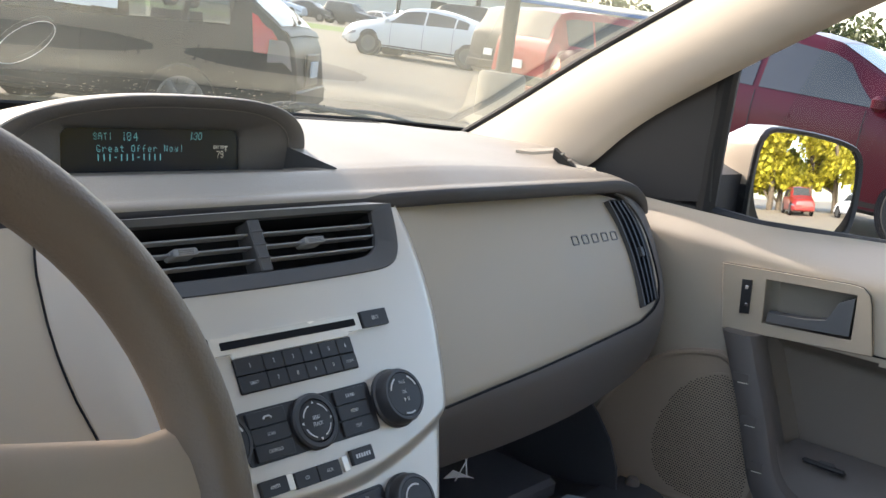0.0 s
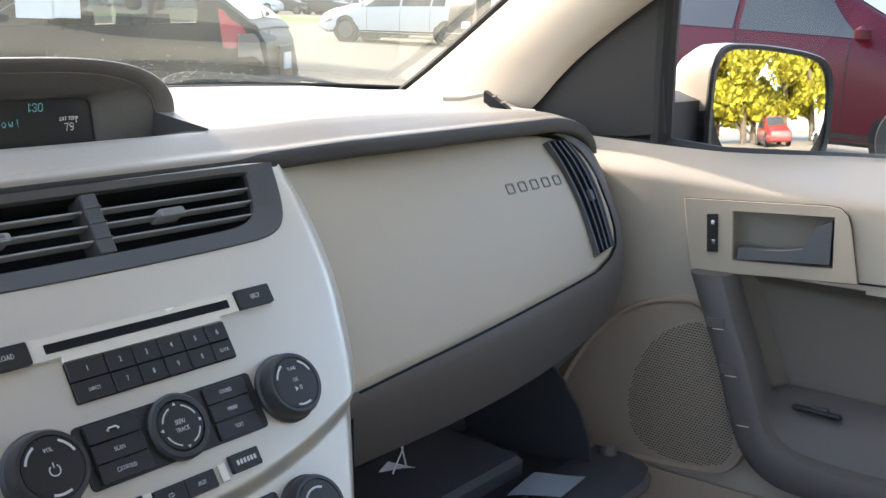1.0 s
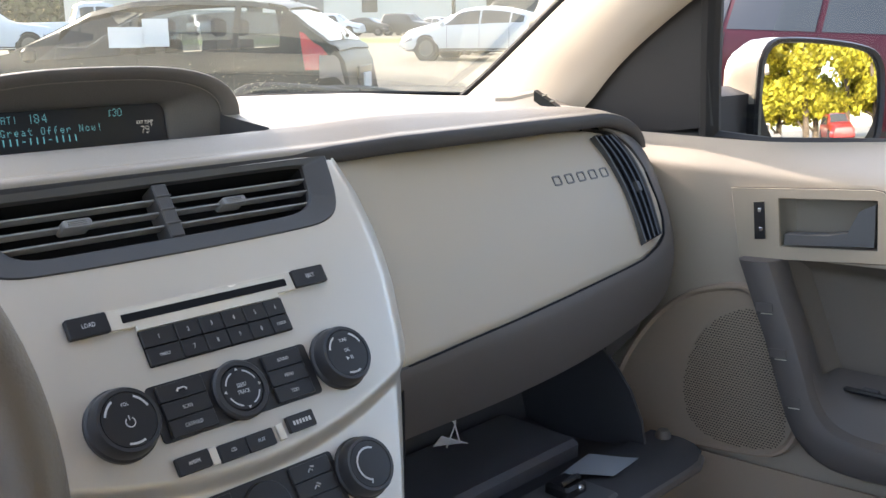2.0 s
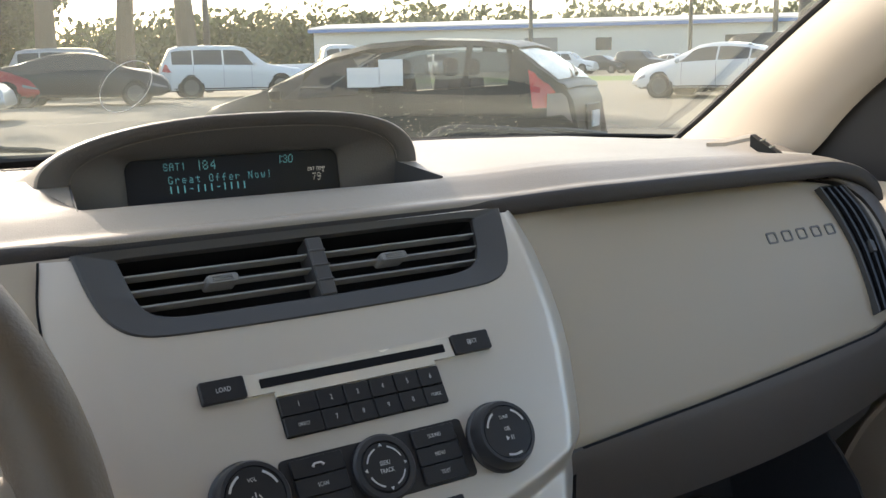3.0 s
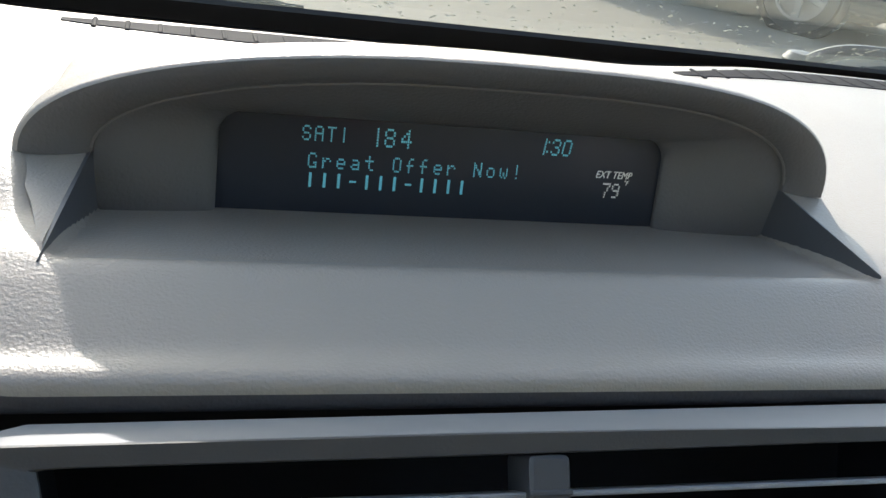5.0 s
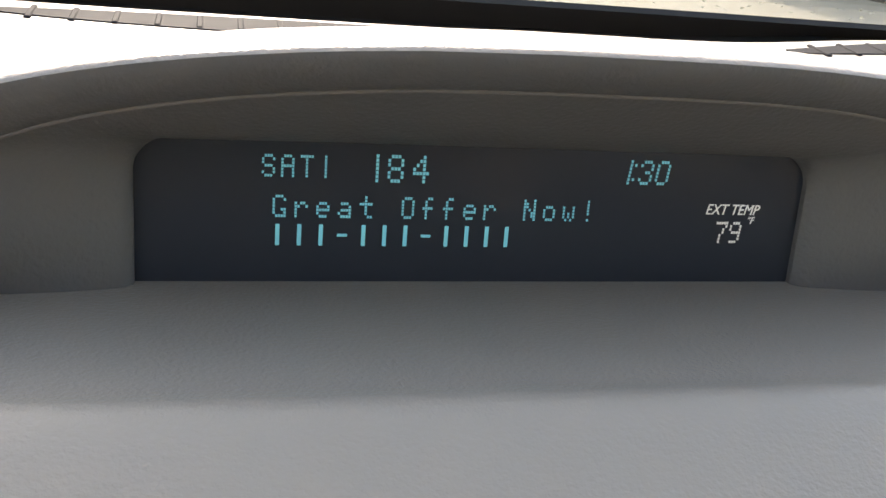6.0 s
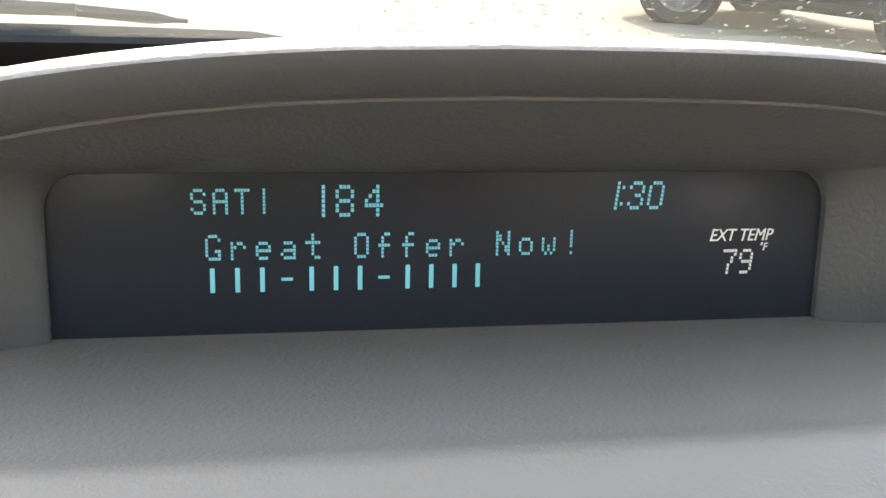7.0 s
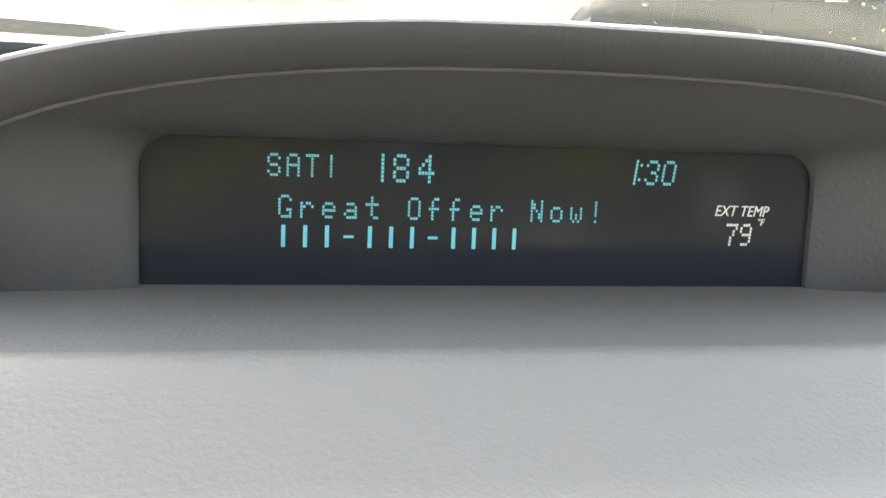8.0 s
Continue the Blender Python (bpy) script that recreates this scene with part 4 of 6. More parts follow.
tagged(part("cord", tube(chaikin([(0.135, -0.02, 0.73), (0.150, -0.03, 0.70), (0.163, -0.035, 0.665), (0.185, -0.04, 0.60), (0.21, -0.05, 0.54)]), 0.0030, 8), STRIP, None),
              "thin grey cord hanging beside the centre stack", "cord")

# ---------- steering wheel ----------
WC, WT, WR = Vector((-0.388, -0.188, 0.949)), 0.422, 0.177
WHEEL = Matrix.Translation(WC) @ Matrix(((1, 0, 0, 0), (0, math.sin(WT), -math.cos(WT), 0), (0, math.cos(WT), math.sin(WT), 0), (0, 0, 0, 1)))
wheel = thing("steering_wheel", WC, "brown leather steering wheel with satin brown spokes", "steering wheel")
part("rim", loft([[WHEEL @ Vector(((WR + 0.0160 * math.cos(b)) * math.cos(a), (WR + 0.0160 * math.cos(b)) * math.sin(a), 0.0175 * math.sin(b))) for b in [2 * math.pi * j / 20 for j in range(20)]]
                  for a in [2 * math.pi * i / 96 for i in range(97)]], (False, False)), WHEELSKIN, wheel, "tan grained leather rim")


def spoke_mesh(a, w0, w1):
    rows = []
    for k in range(13):
        f = k / 12
        r = 0.05 + (WR - 0.056 + 0.004) * f
        w = w0 + (w1 - w0) * f + 0.022 * max(0, f - 0.75) ** 1.0 * 1.6
        ring = []
        for j in range(12):
            b = 2 * math.pi * j / 12
            ring.append(WHEEL @ (Matrix.Rotation(a, 4, "Z") @ Vector((r, w * math.cos(b), -0.012 * (1 - f) + 0.010 * math.sin(b)))))
        rows.append(ring)
    return loft(rows)


for a, w0, w1 in ((radians(0), 0.046, 0.022), (radians(180), 0.046, 0.022), (radians(-62), 0.02, 0.014), (radians(242), 0.02, 0.014)):
    part("spoke", spoke_mesh(a, w0, w1), WHEELTRIM, wheel, "satin brown spoke")
part("hub", loft([[WHEEL @ Vector((x * s, y * s - 0.015, z)) for x, y in rounded(0.15, 0.13, 0.05, n=6)] for s, z in ((0.92, -0.05), (1.0, -0.03), (1.0, 0.0), (0.9, 0.018), (0.6, 0.026))]), WHEELSKIN, wheel, "padded tan hub")
tagged(part("steering_column", disc([(0.045, 0), (0.05, 0.02), (0.05, 0.12), (0.04, 0.13)], WHEEL @ pose(0, 0, -0.18), 28), LOWER, None), "dark taupe steering column shroud behind the wheel", "steering column")


# ---------- passenger door ----------
door = thing("passenger_door", (0.70, -0.3, 0.45), "beige passenger door with armrest, pull handle and speaker", "car door")
DX = 0.664


def door_point(u, v):
    """Inner skin from the sill line down to the foot, y runs rearwards."""
    y = 0.20 - 1.10 * u
    z = 0.984 + 0.008 * smooth01((-y - 0.05) / 0.25) - 0.69 * v
    x = DX + 0.020 * smooth01((1.0 - z) / -0.03) + 0.002
    top = smooth01((z - 0.948) / 0.040)
    x += 0.050 * top * smooth01((-y - 0.04) / 0.16) + 0.028 * top
    x -= 0.012 * smooth01((0.62 - z) / 0.08)
    x += 0.012 * smooth01((y - 0.0) / 0.15)
    return Vector((x, y, z))


def pocket_edge(z):
    """Front edge of the door pocket, behind the pull handle."""
    return 0.085 + 0.42 * max(0.0, 0.868 - z)


def has_skin(u, v):
    p = door_point(u, v)
    if 0.080 < -p.y < 0.208 and 0.872 < p.z < 0.938:
        return False
    return not (0.655 < p.z < 0.866 and -p.y > pocket_edge(p.z) - 0.008)


def pocket_point(u, v):
    z = 0.700 + 0.172 * v
    y = pocket_edge(z) + (0.86 - pocket_edge(z)) * u
    edge = smooth01(u / 0.016) * smooth01((1 - u) / 0.25) * smooth01(v / 0.10) * smooth01((1 - v) / 0.20)
    return Vector((DX + 0.004 + 0.052 * edge, -y, z))


part("skin", sheet(door_point, 220, 180, keep=has_skin), DOORSKIN, door, "beige vinyl door skin")
part("pocket", sheet(pocket_point, 60, 40), POCKET, door, "dark grey-taupe pocket lining")
DOOR = Matrix(((0, 0, -1, DX), (-1, 0, 0, 0), (0, 1, 0, 0), (0, 0, 0, 1)))   # local x rearwards, y up, z into the cabin


def dpt(y, z, out=0.0):
    return Vector((DX - out, y, z))


plate_line = [(0.037, 0.934), (0.192, 0.9475), (0.203, 0.9465), (0.211, 0.940), (0.215, 0.930), (0.228, 0.8745), (0.052, 0.856)]
REC = [(0.094, 0.928), (0.198, 0.937), (0.202, 0.886), (0.099, 0.876)]


def plate_rings(turns=90):
    """Matching points on the rim of the handle plate and on the edge of its recess."""
    c = sum((Vector((*p, 0)) for p in REC), Vector()) / 4
    corner = [math.atan2(y - c.y, x - c.x) for x, y in plate_line + REC]
    angles = sorted(set(round(a, 5) for a in corner + [-math.pi + 2 * math.pi * k / turns for k in range(turns)]))

    def reach(poly, a):
        d = Vector((math.cos(a), math.sin(a), 0))
        best = 0.0
        for (x0, y0), (x1, y1) in zip(poly, poly[1:] + poly[:1]):
            e = Vector((x1 - x0, y1 - y0, 0))
            den = d.x * e.y - d.y * e.x
            if abs(den) > 1e-12:
                t = ((x0 - c.x) * e.y - (y0 - c.y) * e.x) / den
                w = ((x0 - c.x) * d.y - (y0 - c.y) * d.x) / den
                if t > 0 and -1e-4 <= w <= 1.0001:
                    best = max(best, t)
        return c + d * best
    return c, [reach(plate_line, a) for a in angles], [reach(REC, a) for a in angles]


REC_C, rim_line, rec_line = plate_rings()
at_depth = lambda pts, n, s=1.0: [DOOR @ Vector((REC_C.x + (p.x - REC_C.x) * s, REC_C.y + (p.y - REC_C.y) * s, n)) for p in pts]
hp = part("handle_plate", loft([at_depth(rim_line, -0.004), at_depth(rim_line, 0.0045), at_depth(rim_line, 0.0055, 0.992), at_depth(rec_line, 0.0055, 1.015), at_depth(rec_line, 0.0042), at_depth(rec_line, -0.002)], (False, False)), PANEL, door, "smooth beige handle surround")
part("plate_gap", tube([DOOR @ Vector((x, y, 0.0030)) for x, y in plate_line + plate_line[:1]], 0.0009, 6), CAVITY, hp, "thin dark gap round the plate")
part("armrest_gap", tube([DOOR @ Vector((0.228 + 0.05 * k, 0.8745 + 0.0035 * k, 0.0005)) for k in range(9)], 0.0012, 6), CAVITY, door, "thin dark seam above the pocket")
part("recess", loft([at_depth(rec_line, 0.0035, 0.998), at_depth(rec_line, -0.006, 0.985), at_depth(rec_line, -0.016, 0.95), at_depth(rec_line, -0.021, 0.86), at_depth(rec_line, -0.022, 0.3)], (False, True)), RECESS, hp, "grey-beige recess behind the handle")
part("handle", loft([[dpt(-y, z - 0.0045, n) for y, z, n in ring] for ring in (
    [(0.103, 0.8815, -0.006), (0.103, 0.8955, -0.006), (0.104, 0.8945, 0.007), (0.104, 0.8825, 0.007)],
    [(0.150, 0.8875, -0.006), (0.150, 0.9005, -0.006), (0.150, 0.8995, 0.009), (0.150, 0.8885, 0.009)],
    [(0.172, 0.8900, -0.006), (0.172, 0.9065, -0.006), (0.172, 0.9055, 0.009), (0.172, 0.8910, 0.009)],
    [(0.182, 0.8910, -0.006), (0.182, 0.9300, -0.006), (0.182, 0.9290, 0.008), (0.182, 0.8920, 0.008)],
    [(0.1990, 0.8925, -0.020), (0.1975, 0.9385, -0.020), (0.1970, 0.9375, 0.006), (0.1990, 0.8935, 0.006)])]), LEVER, hp, "slate grey inside door handle")
lk = part("lock_button", prism([(0.066, 0.921), (0.078, 0.923), (0.082, 0.882), (0.070, 0.880)], 0.002, 0.0072, DOOR), BLACK, door, "black lock rocker in a slot")
part("lock_mark", block(0.004, 0.0045, 0.0008, DOOR @ pose(0.0735, 0.913, 0.0070), 0.0003), CHROME, lk)
part("lock_mark", block(0.004, 0.0045, 0.0008, DOOR @ pose(0.0765, 0.892, 0.0070), 0.0003), CHROME, lk)

# pull handle that turns into the armrest edge
PULL_L = [(0.058, 0.859), (0.075, 0.820), (0.096, 0.771), (0.118, 0.707), (0.128, 0.682), (0.142, 0.662), (0.162, 0.648), (0.189, 0.640), (0.267, 0.645), (0.42, 0.665), (0.70, 0.68)]
PULL_R = [(0.103, 0.862), (0.117, 0.825), (0.135, 0.785), (0.151, 0.743), (0.157, 0.724), (0.166, 0.707), (0.180, 0.694), (0.205, 0.687), (0.280, 0.687), (0.42, 0.704), (0.70, 0.72)]


def pull_mesh():
    l, r = chaikin([(*p, 0) for p in PULL_L]), chaikin([(*p, 0) for p in PULL_R])
    rows = []
    for a, b in zip(l, r):
        c, w = (a + b) / 2, (b - a) / 2
        ring = []
        for k in range(14):
            t = 2 * math.pi * k / 14
            p = c + w * math.copysign(abs(math.cos(t)) ** 0.6, math.cos(t))
            ring.append(DOOR @ Vector((p.x, p.y, 0.006 + 0.026 * math.copysign(abs(math.sin(t)) ** 0.7, math.sin(t)))))
        rows.append(ring)
    return loft(rows)


pull = part("pull_handle", pull_mesh(), LOWER, door, "grey-taupe pull handle and armrest edge")
for y, z in ((0.098, 0.812), (0.117, 0.764), (0.136, 0.713)):
    part("screw_cover", prism(rounded(0.020, 0.010, 0.0012), 0.030, 0.0328, DOOR @ pose(y, z, 0, 0, 0, 6), 0.0006), LOWER, pull)
    part("cover_edge", tube([DOOR @ Vector((y + x, z - 0.0068 + 0.1 * x, 0.0318 - 9 * x * x)) for x in (-0.003, 0.001, 0.005, 0.009, 0.012)], 0.0007, 6), INSET, pull, "pale lower edge of the screw cover")


def ledge_mesh():
    """Armrest shelf: its front edge follows the pull handle, its back runs under the pocket wall."""
    rows = []
    for p in [q for q in chaikin([(*p, 0) for p in PULL_R]) if q.x > 0.1505]:
        back = 0.735 + 0.03 * (p.x - 0.15)
        rise = back - p.y
        rows.append([DOOR @ Vector((p.x, z, n)) for z, n in ((p.y - 0.03, 0.010), (p.y - 0.002, 0.0165), (p.y + 0.003, 0.0135), (p.y + 0.35 * rise, 0.004), (p.y + 0.8 * rise, -0.018), (back, -0.050), (back - 0.05, -0.050))])
    return loft(rows)


part("armrest", ledge_mesh(), LOWER, door, "grey-taupe armrest shelf below the pocket")
sw = part("window_switch", block(0.050, 0.018, 0.006, Matrix.Translation((DX + 0.012, -0.200, 0.7235)) @ pose(0, 0, 0, 22, 0, 92), 0.002), BLACK, door, "black window switch")
part("switch_rocker", block(0.018, 0.010, 0.005, Matrix.Translation((DX + 0.011, -0.203, 0.7285)) @ pose(0, 0, 0, 22, 0, 92), 0.0015), CHARCOAL, sw)

# speaker with its mesh
SURROUND = [(0.075, 0.829), (0.035, 0.824), (-0.010, 0.808), (-0.045, 0.780), (-0.073, 0.746), (-0.098, 0.703), (-0.118, 0.650), (-0.120, 0.600), (-0.05, 0.606), (0.0, 0.617), (0.060, 0.622),
            (0.118, 0.632), (0.140, 0.668), (0.135, 0.715), (0.112, 0.770)]
SPK = [(0.078, 0.807), (0.035, 0.787), (0.015, 0.767), (-0.005, 0.730), (-0.012, 0.690), (-0.006, 0.660), (0.008, 0.640), (0.030, 0.631), (0.060, 0.630), (0.115, 0.640), (0.128, 0.675), (0.122, 0.715), (0.102, 0.765)]
sur = chaikin([(*p, 0) for p in SURROUND], closed=True)
sur_mid = sum(sur, Vector()) / len(sur)
spk = chaikin([(*p, 0) for p in SPK], closed=True)
cen = sum(spk, Vector()) / len(spk)
grow = lambda s: [cen + (p - cen) * s for p in spk]
ringd = lambda pts, n: [DOOR @ Vector((p.x, p.y, n)) for p in pts]
sur_ring = lambda f, n: [DOOR @ Vector((q.x, q.y, n)) for q in [sur_mid + (p - sur_mid) * f for p in sur]]
sp = part("speaker_panel", loft([sur_ring(1.0, -0.008), sur_ring(1.0, 0.0060), sur_ring(0.985, 0.0098), sur_ring(0.960, 0.0100), sur_ring(0.925, 0.0050), sur_ring(0.5, 0.0050)]), DOORLOW, door, "tan raised speaker panel")


def inside(p, poly):
    hit = False
    for a, b in zip(poly, poly[1:] + poly[:1]):
        if (a.y > p.y) != (b.y > p.y) and p.x < (b.x - a.x) * (p.y - a.y) / (b.y - a.y) + a.x:
            hit = not hit
    return hit


def grille_mesh():
    """Rows of small dark slots in the speaker panel."""
    bm = bmesh.new()
    for i in range(38):
        for j in range(60):
            c = Vector((-0.016 + 0.0036 * i + (0.0018 if j % 2 else 0), 0.627 + 0.0030 * j, 0))
            if not inside(c, grow(0.985)):
                continue
            ring = [Vector((c.x + 0.0013 * math.cos(a), c.y + 0.0009 * math.sin(a), 0)) for a in [math.pi / 3 * k for k in range(6)]]
            low = [bm.verts.new(DOOR @ Vector((p.x, p.y, 0.0059))) for p in ring]
            bm.faces.new(low)
    return bm


part("speaker_skin", loft([ringd(grow(1.03), 0.0040), ringd(grow(1.015), 0.0054), ringd(grow(0.985), 0.0057), ringd(grow(0.5), 0.0057)]), GRILLE, sp, "brown perforated speaker skin")
part("speaker_mesh", grille_mesh(), PERFORATION, sp, "dark perforations of the speaker", "stuff")
part("lower_skirt", sheet(lambda u, v: Vector((DX - 0.004 - 0.03 * math.sin(math.pi * min(1, v * 1.2)) * 0.3, 0.22 - 1.1 * u, 0.612 + 0.045 * max(0, u * 1.1 - 0.2) - 0.32 * v)), 40, 20, 0.004), DOORLOW, door, "tan carpeted lower door")
sill_rail = [(0.205, 0.980), (0.10, 0.980), (0.02, 0.980), (-0.05, 0.976), (-0.2, 0.981), (-0.9, 1.0)]
part("window_seal", loft([[Vector((DX + 0.040 + 0.045 * smooth01((-y - 0.04) / 0.16) + dx, y, z + dz)) for dx, dz in ((0, -0.02), (0, 0.006), (0.006, 0.011), (0.02, 0.010), (0.02, -0.02))] for y, z in sill_rail]), RUBBER, door, "black rubber window seal")

# triangular sail panel and upright window bar
sail = thing("sail_panel", (0.69, 0.08, 1.0), "matte black triangular panel behind the door mirror", "trim panel")
SAILP = [(0.712, 0.222, 0.992), (0.708, 0.205, 1.020), (0.697, 0.168, 1.060), (0.688, 0.122, 1.098), (0.680, 0.074, 1.130), (0.674, 0.020, 1.160), (0.700, 0.012, 0.997), (0.702, 0.060, 0.988), (0.704, 0.12, 0.984)]
part("panel", loft([[Vector(p) for p in SAILP], [Vector((x + 0.012, y, z)) for x, y, z in SAILP]]), SAIL, sail)
part("window_bar", tube([(0.712, 0.022, 0.985), (0.702, 0.020, 1.06), (0.684, 0.012, 1.15), (0.670, 0.004, 1.20)], 0.013, 10), RUBBER, sail, "black upright window channel")

# ---------- pillar, windshield, shell of the cabin ----------
FRONT_EDGE = [(0.800, 0.560, 0.955), (0.778, 0.489, 0.998), (0.768, 0.42, 1.040), (0.737, 0.330, 1.090), (0.712, 0.250, 1.137), (0.693, 0.180, 1.176), (0.671, 0.060, 1.245), (0.640, -0.10, 1.335), (0.60, -0.22, 1.40)]
REAR_EDGE = [(0.712, 0.235, 0.985), (0.700, 0.190, 1.012), (0.690, 0.150, 1.052), (0.682, 0.112, 1.083), (0.675, 0.070, 1.112), (0.663, 0.012, 1.148), (0.650, -0.067, 1.196), (0.636, -0.163, 1.252), (0.61, -0.30, 1.32)]


def pillar_mesh(side):
    f, r = chaikin(FRONT_EDGE), chaikin(REAR_EDGE)
    rows = []
    for a, b in zip(f, r):
        n = Vector((-0.80, -0.35, -0.10)).normalized()
        row = [a.lerp(b, t) + n * (0.030 * math.sin(math.pi * t) ** 0.7 if 0 < t < 1 else 0) for t in [k / 12 for k in range(13)]]
        back = [p + Vector((0.045, 0.02, 0.01)) for p in (row[-1], row[0])]
        rows.append([Vector((p.x * side, p.y, p.z)) for p in row + back])
    return loft(rows)


structure("pillar_1", pillar_mesh(1), PILLAR, "beige cloth-textured windshield pillar trim", "pillar")
structure("trim_3", tube([p + Vector((0.004, 0.004, 0.004)) for p in chaikin(FRONT_EDGE)], 0.0055, 8), RUBBER, "black edge of the windshield along the pillar", "trim")
SAIL_REAR = [(0.724, 0.222, 0.980), (0.724, 0.160, 0.980), (0.722, 0.100, 0.985), (0.720, 0.050, 1.030), (0.712, 0.026, 1.090), (0.698, 0.022, 1.135), (0.678, 0.006, 1.160), (0.650, -0.130, 1.240), (0.622, -0.280, 1.320)]


def pillar_shade():
    """Unseen outer corner behind the pillar trim and mirror, added to block sun from the door."""
    rings = []
    for f, r in zip(chaikin(FRONT_EDGE), chaikin(SAIL_REAR)):
        rings.append([f + Vector((0.012, 0.004, 0)), r, r + Vector((0.050, 0.036, 0)), f + Vector((0.055, 0.010, 0))])
    return loft(rings)


# hidden behind the trim; only its shadow on the door top counts
structure("trim_4", pillar_shade(), RUBBER, "unseen black outer corner of the windshield pillar, added to shade the door", "trim")
structure("pillar_2", pillar_mesh(-1), PILLAR, "beige cloth-textured windshield pillar trim", "pillar")


def glass_point(u, v):
    k = 2 * u - 1
    top = Vector((0.68 * k, -0.20 - 0.05 * k * k, 1.405))
    foot = Vector((0.87 * k, screen_base(0.87 * k) + 0.045 * (1 - 0.8 * k ** 4), 1.012 - 0.03 * k * k))
    p = foot.lerp(top, v)
    bow = 0.020 * math.sin(math.pi * v) * (1 - 0.9 * k ** 4)
    return p + Vector((0, 0.5 * bow, 0.86 * bow))


windshield = structure("window_1", sheet(glass_point, 30, 24), WINDSHIELD, "raked windshield with dust, dried specks and smears", "windshield", (0, -1, -1))
windshield.visible_shadow = False
# black border band along the glass foot, cowl below it
structure("trim_1", sheet(lambda u, v: glass_point(u, 0.10 * v - 0.03) + Vector((0, -0.0005, -0.004)), 40, 2, 0.003), RUBBER, "black border along the windshield foot", "trim")
structure("cowl", sheet(lambda u, v: Vector((0.80 * (2 * u - 1), screen_base(0.8 * (2 * u - 1)) + 0.05 + 0.16 * v, 0.985 - 0.045 * v - 0.02 * (2 * u - 1) ** 2)), 30, 6, 0.01), BLACK, "black plastic cowl ahead of the windshield", "cowl")


def on_glass(x, v, lift=0.010):
    return glass_point((x / 0.87 + 1) / 2, v) + Vector((0, 0.55 * lift, 0.83 * lift))


def wiper(arm, blade, label):
    """Arm and blade as rows of (across, share of the way up the glass)."""
    w = thing("windshield_wiper", on_glass(*arm[0], 0.012), label, "wiper", "windshield wipers")
    pts = chaikin([on_glass(x, v, 0.014) for x, v in arm])
    part("arm", tube(pts, [0.0065 - 0.0035 * k / (len(pts) - 1) for k in range(len(pts))], 8), BLACK, w)
    bl = [on_glass(x, v, 0.007) for x, v in blade]
    bl = chaikin(bl)
    part("blade", tube(bl, [0.0038 if 1 < k < len(bl) - 2 else 0.0014 for k in range(len(bl))], 6), RUBBER, w, "black rubber blade")
    a, b = blade[0], blade[-1]
    br = [on_glass(a[0] + (b[0] - a[0]) * f, a[1] + (b[1] - a[1]) * f + h, 0.012 + 0.5 * h) for f, h in ((0.12, 0.004), (0.3, 0.012), (0.5, 0.016), (0.7, 0.012), (0.88, 0.004))]
    br = chaikin(br)
    part("bracket", tube(br, [0.0030 if 1 < k < len(br) - 2 else 0.0012 for k in range(len(br))], 6), BLACK, w)
    part("pivot", disc([(0.014, -0.006), (0.014, 0.008), (0.010, 0.013), (0.003, 0.014)], Matrix.Translation(on_glass(*arm[0], 0.012)), 18), BLACK, w, "round pivot cap")


wiper([(0.36, 0.0), (0.365, 0.035), (0.385, 0.054), (0.46, 0.050), (0.55, 0.036), (0.60, 0.022)], [(0.40, 0.036), (0.50, 0.030), (0.61, 0.016), (0.80, 0.000)],
      "black windshield wiper at rest on the glass foot")
wiper([(-0.50, 0.0), (-0.48, 0.04), (-0.40, 0.060), (-0.25, 0.064), (-0.12, 0.054)], [(-0.46, 0.036), (-0.30, 0.042), (-0.15, 0.046), (-0.02, 0.038)],
      "black windshield wiper at rest beside the driver")


def litter_mesh():
    bm = bmesh.new()
    rnd = random.Random(5)
    for _ in range(420):
        x = rnd.uniform(0.0, 0.50) if rnd.random() < 0.8 else rnd.uniform(-0.6, 0.7)
        v = 0.04 + abs(rnd.gauss(0, 0.05))
        p = glass_point((x / 0.87 + 1) / 2, v) + Vector((0, 0.006, 0.006))
        s, a = rnd.uniform(0.0008, 0.0026), rnd.uniform(0, 6.28)
        d, e = Vector((math.cos(a), 0.6 * math.sin(a), -0.4 * math.sin(a))) * s, Vector((-math.sin(a), 0.5 * math.cos(a), 0.4)) * s * 0.5
        vs = [bm.verts.new(p + q) for q in (d, e, -d, -e)]
        bm.faces.new(vs)
    return bm


def ring_mark_mesh():
    """A thin ring lying on the inside of the glass."""
    u0, v0, e = (-0.036 / 0.87 + 1) / 2, 0.205, 1e-3
    c = glass_point(u0, v0)
    du, dv = (glass_point(u0 + e, v0) - c).normalized(), (glass_point(u0, v0 + e) - c).normalized()
    inward = du.cross(dv).normalized()
    inward = inward if inward.z < 0 else -inward
    c += inward * 0.0025
    ring = [c + 0.0205 * (du * math.cos(a) + 1.9 * dv * math.sin(a)) for a in [2 * math.pi * k / 48 for k in range(49)]]
    return tube(ring, 0.00026, 5)


tagged(part("suction_mark", ring_mark_mesh(), PAPER, None), "faint round suction-cup ring on the windshield", "mark")
tagged(part("leaf_litter", litter_mesh(), CONCRETE, None), "dry pale leaf litter at the windshield foot", "litter", "", "stuff")


def box_mesh(x0, x1, y0, y1, z0, z1):
    return block(x1 - x0, y1 - y0, z1 - z0, pose((x0 + x1) / 2, (y0 + y1) / 2, z0), 0.01)


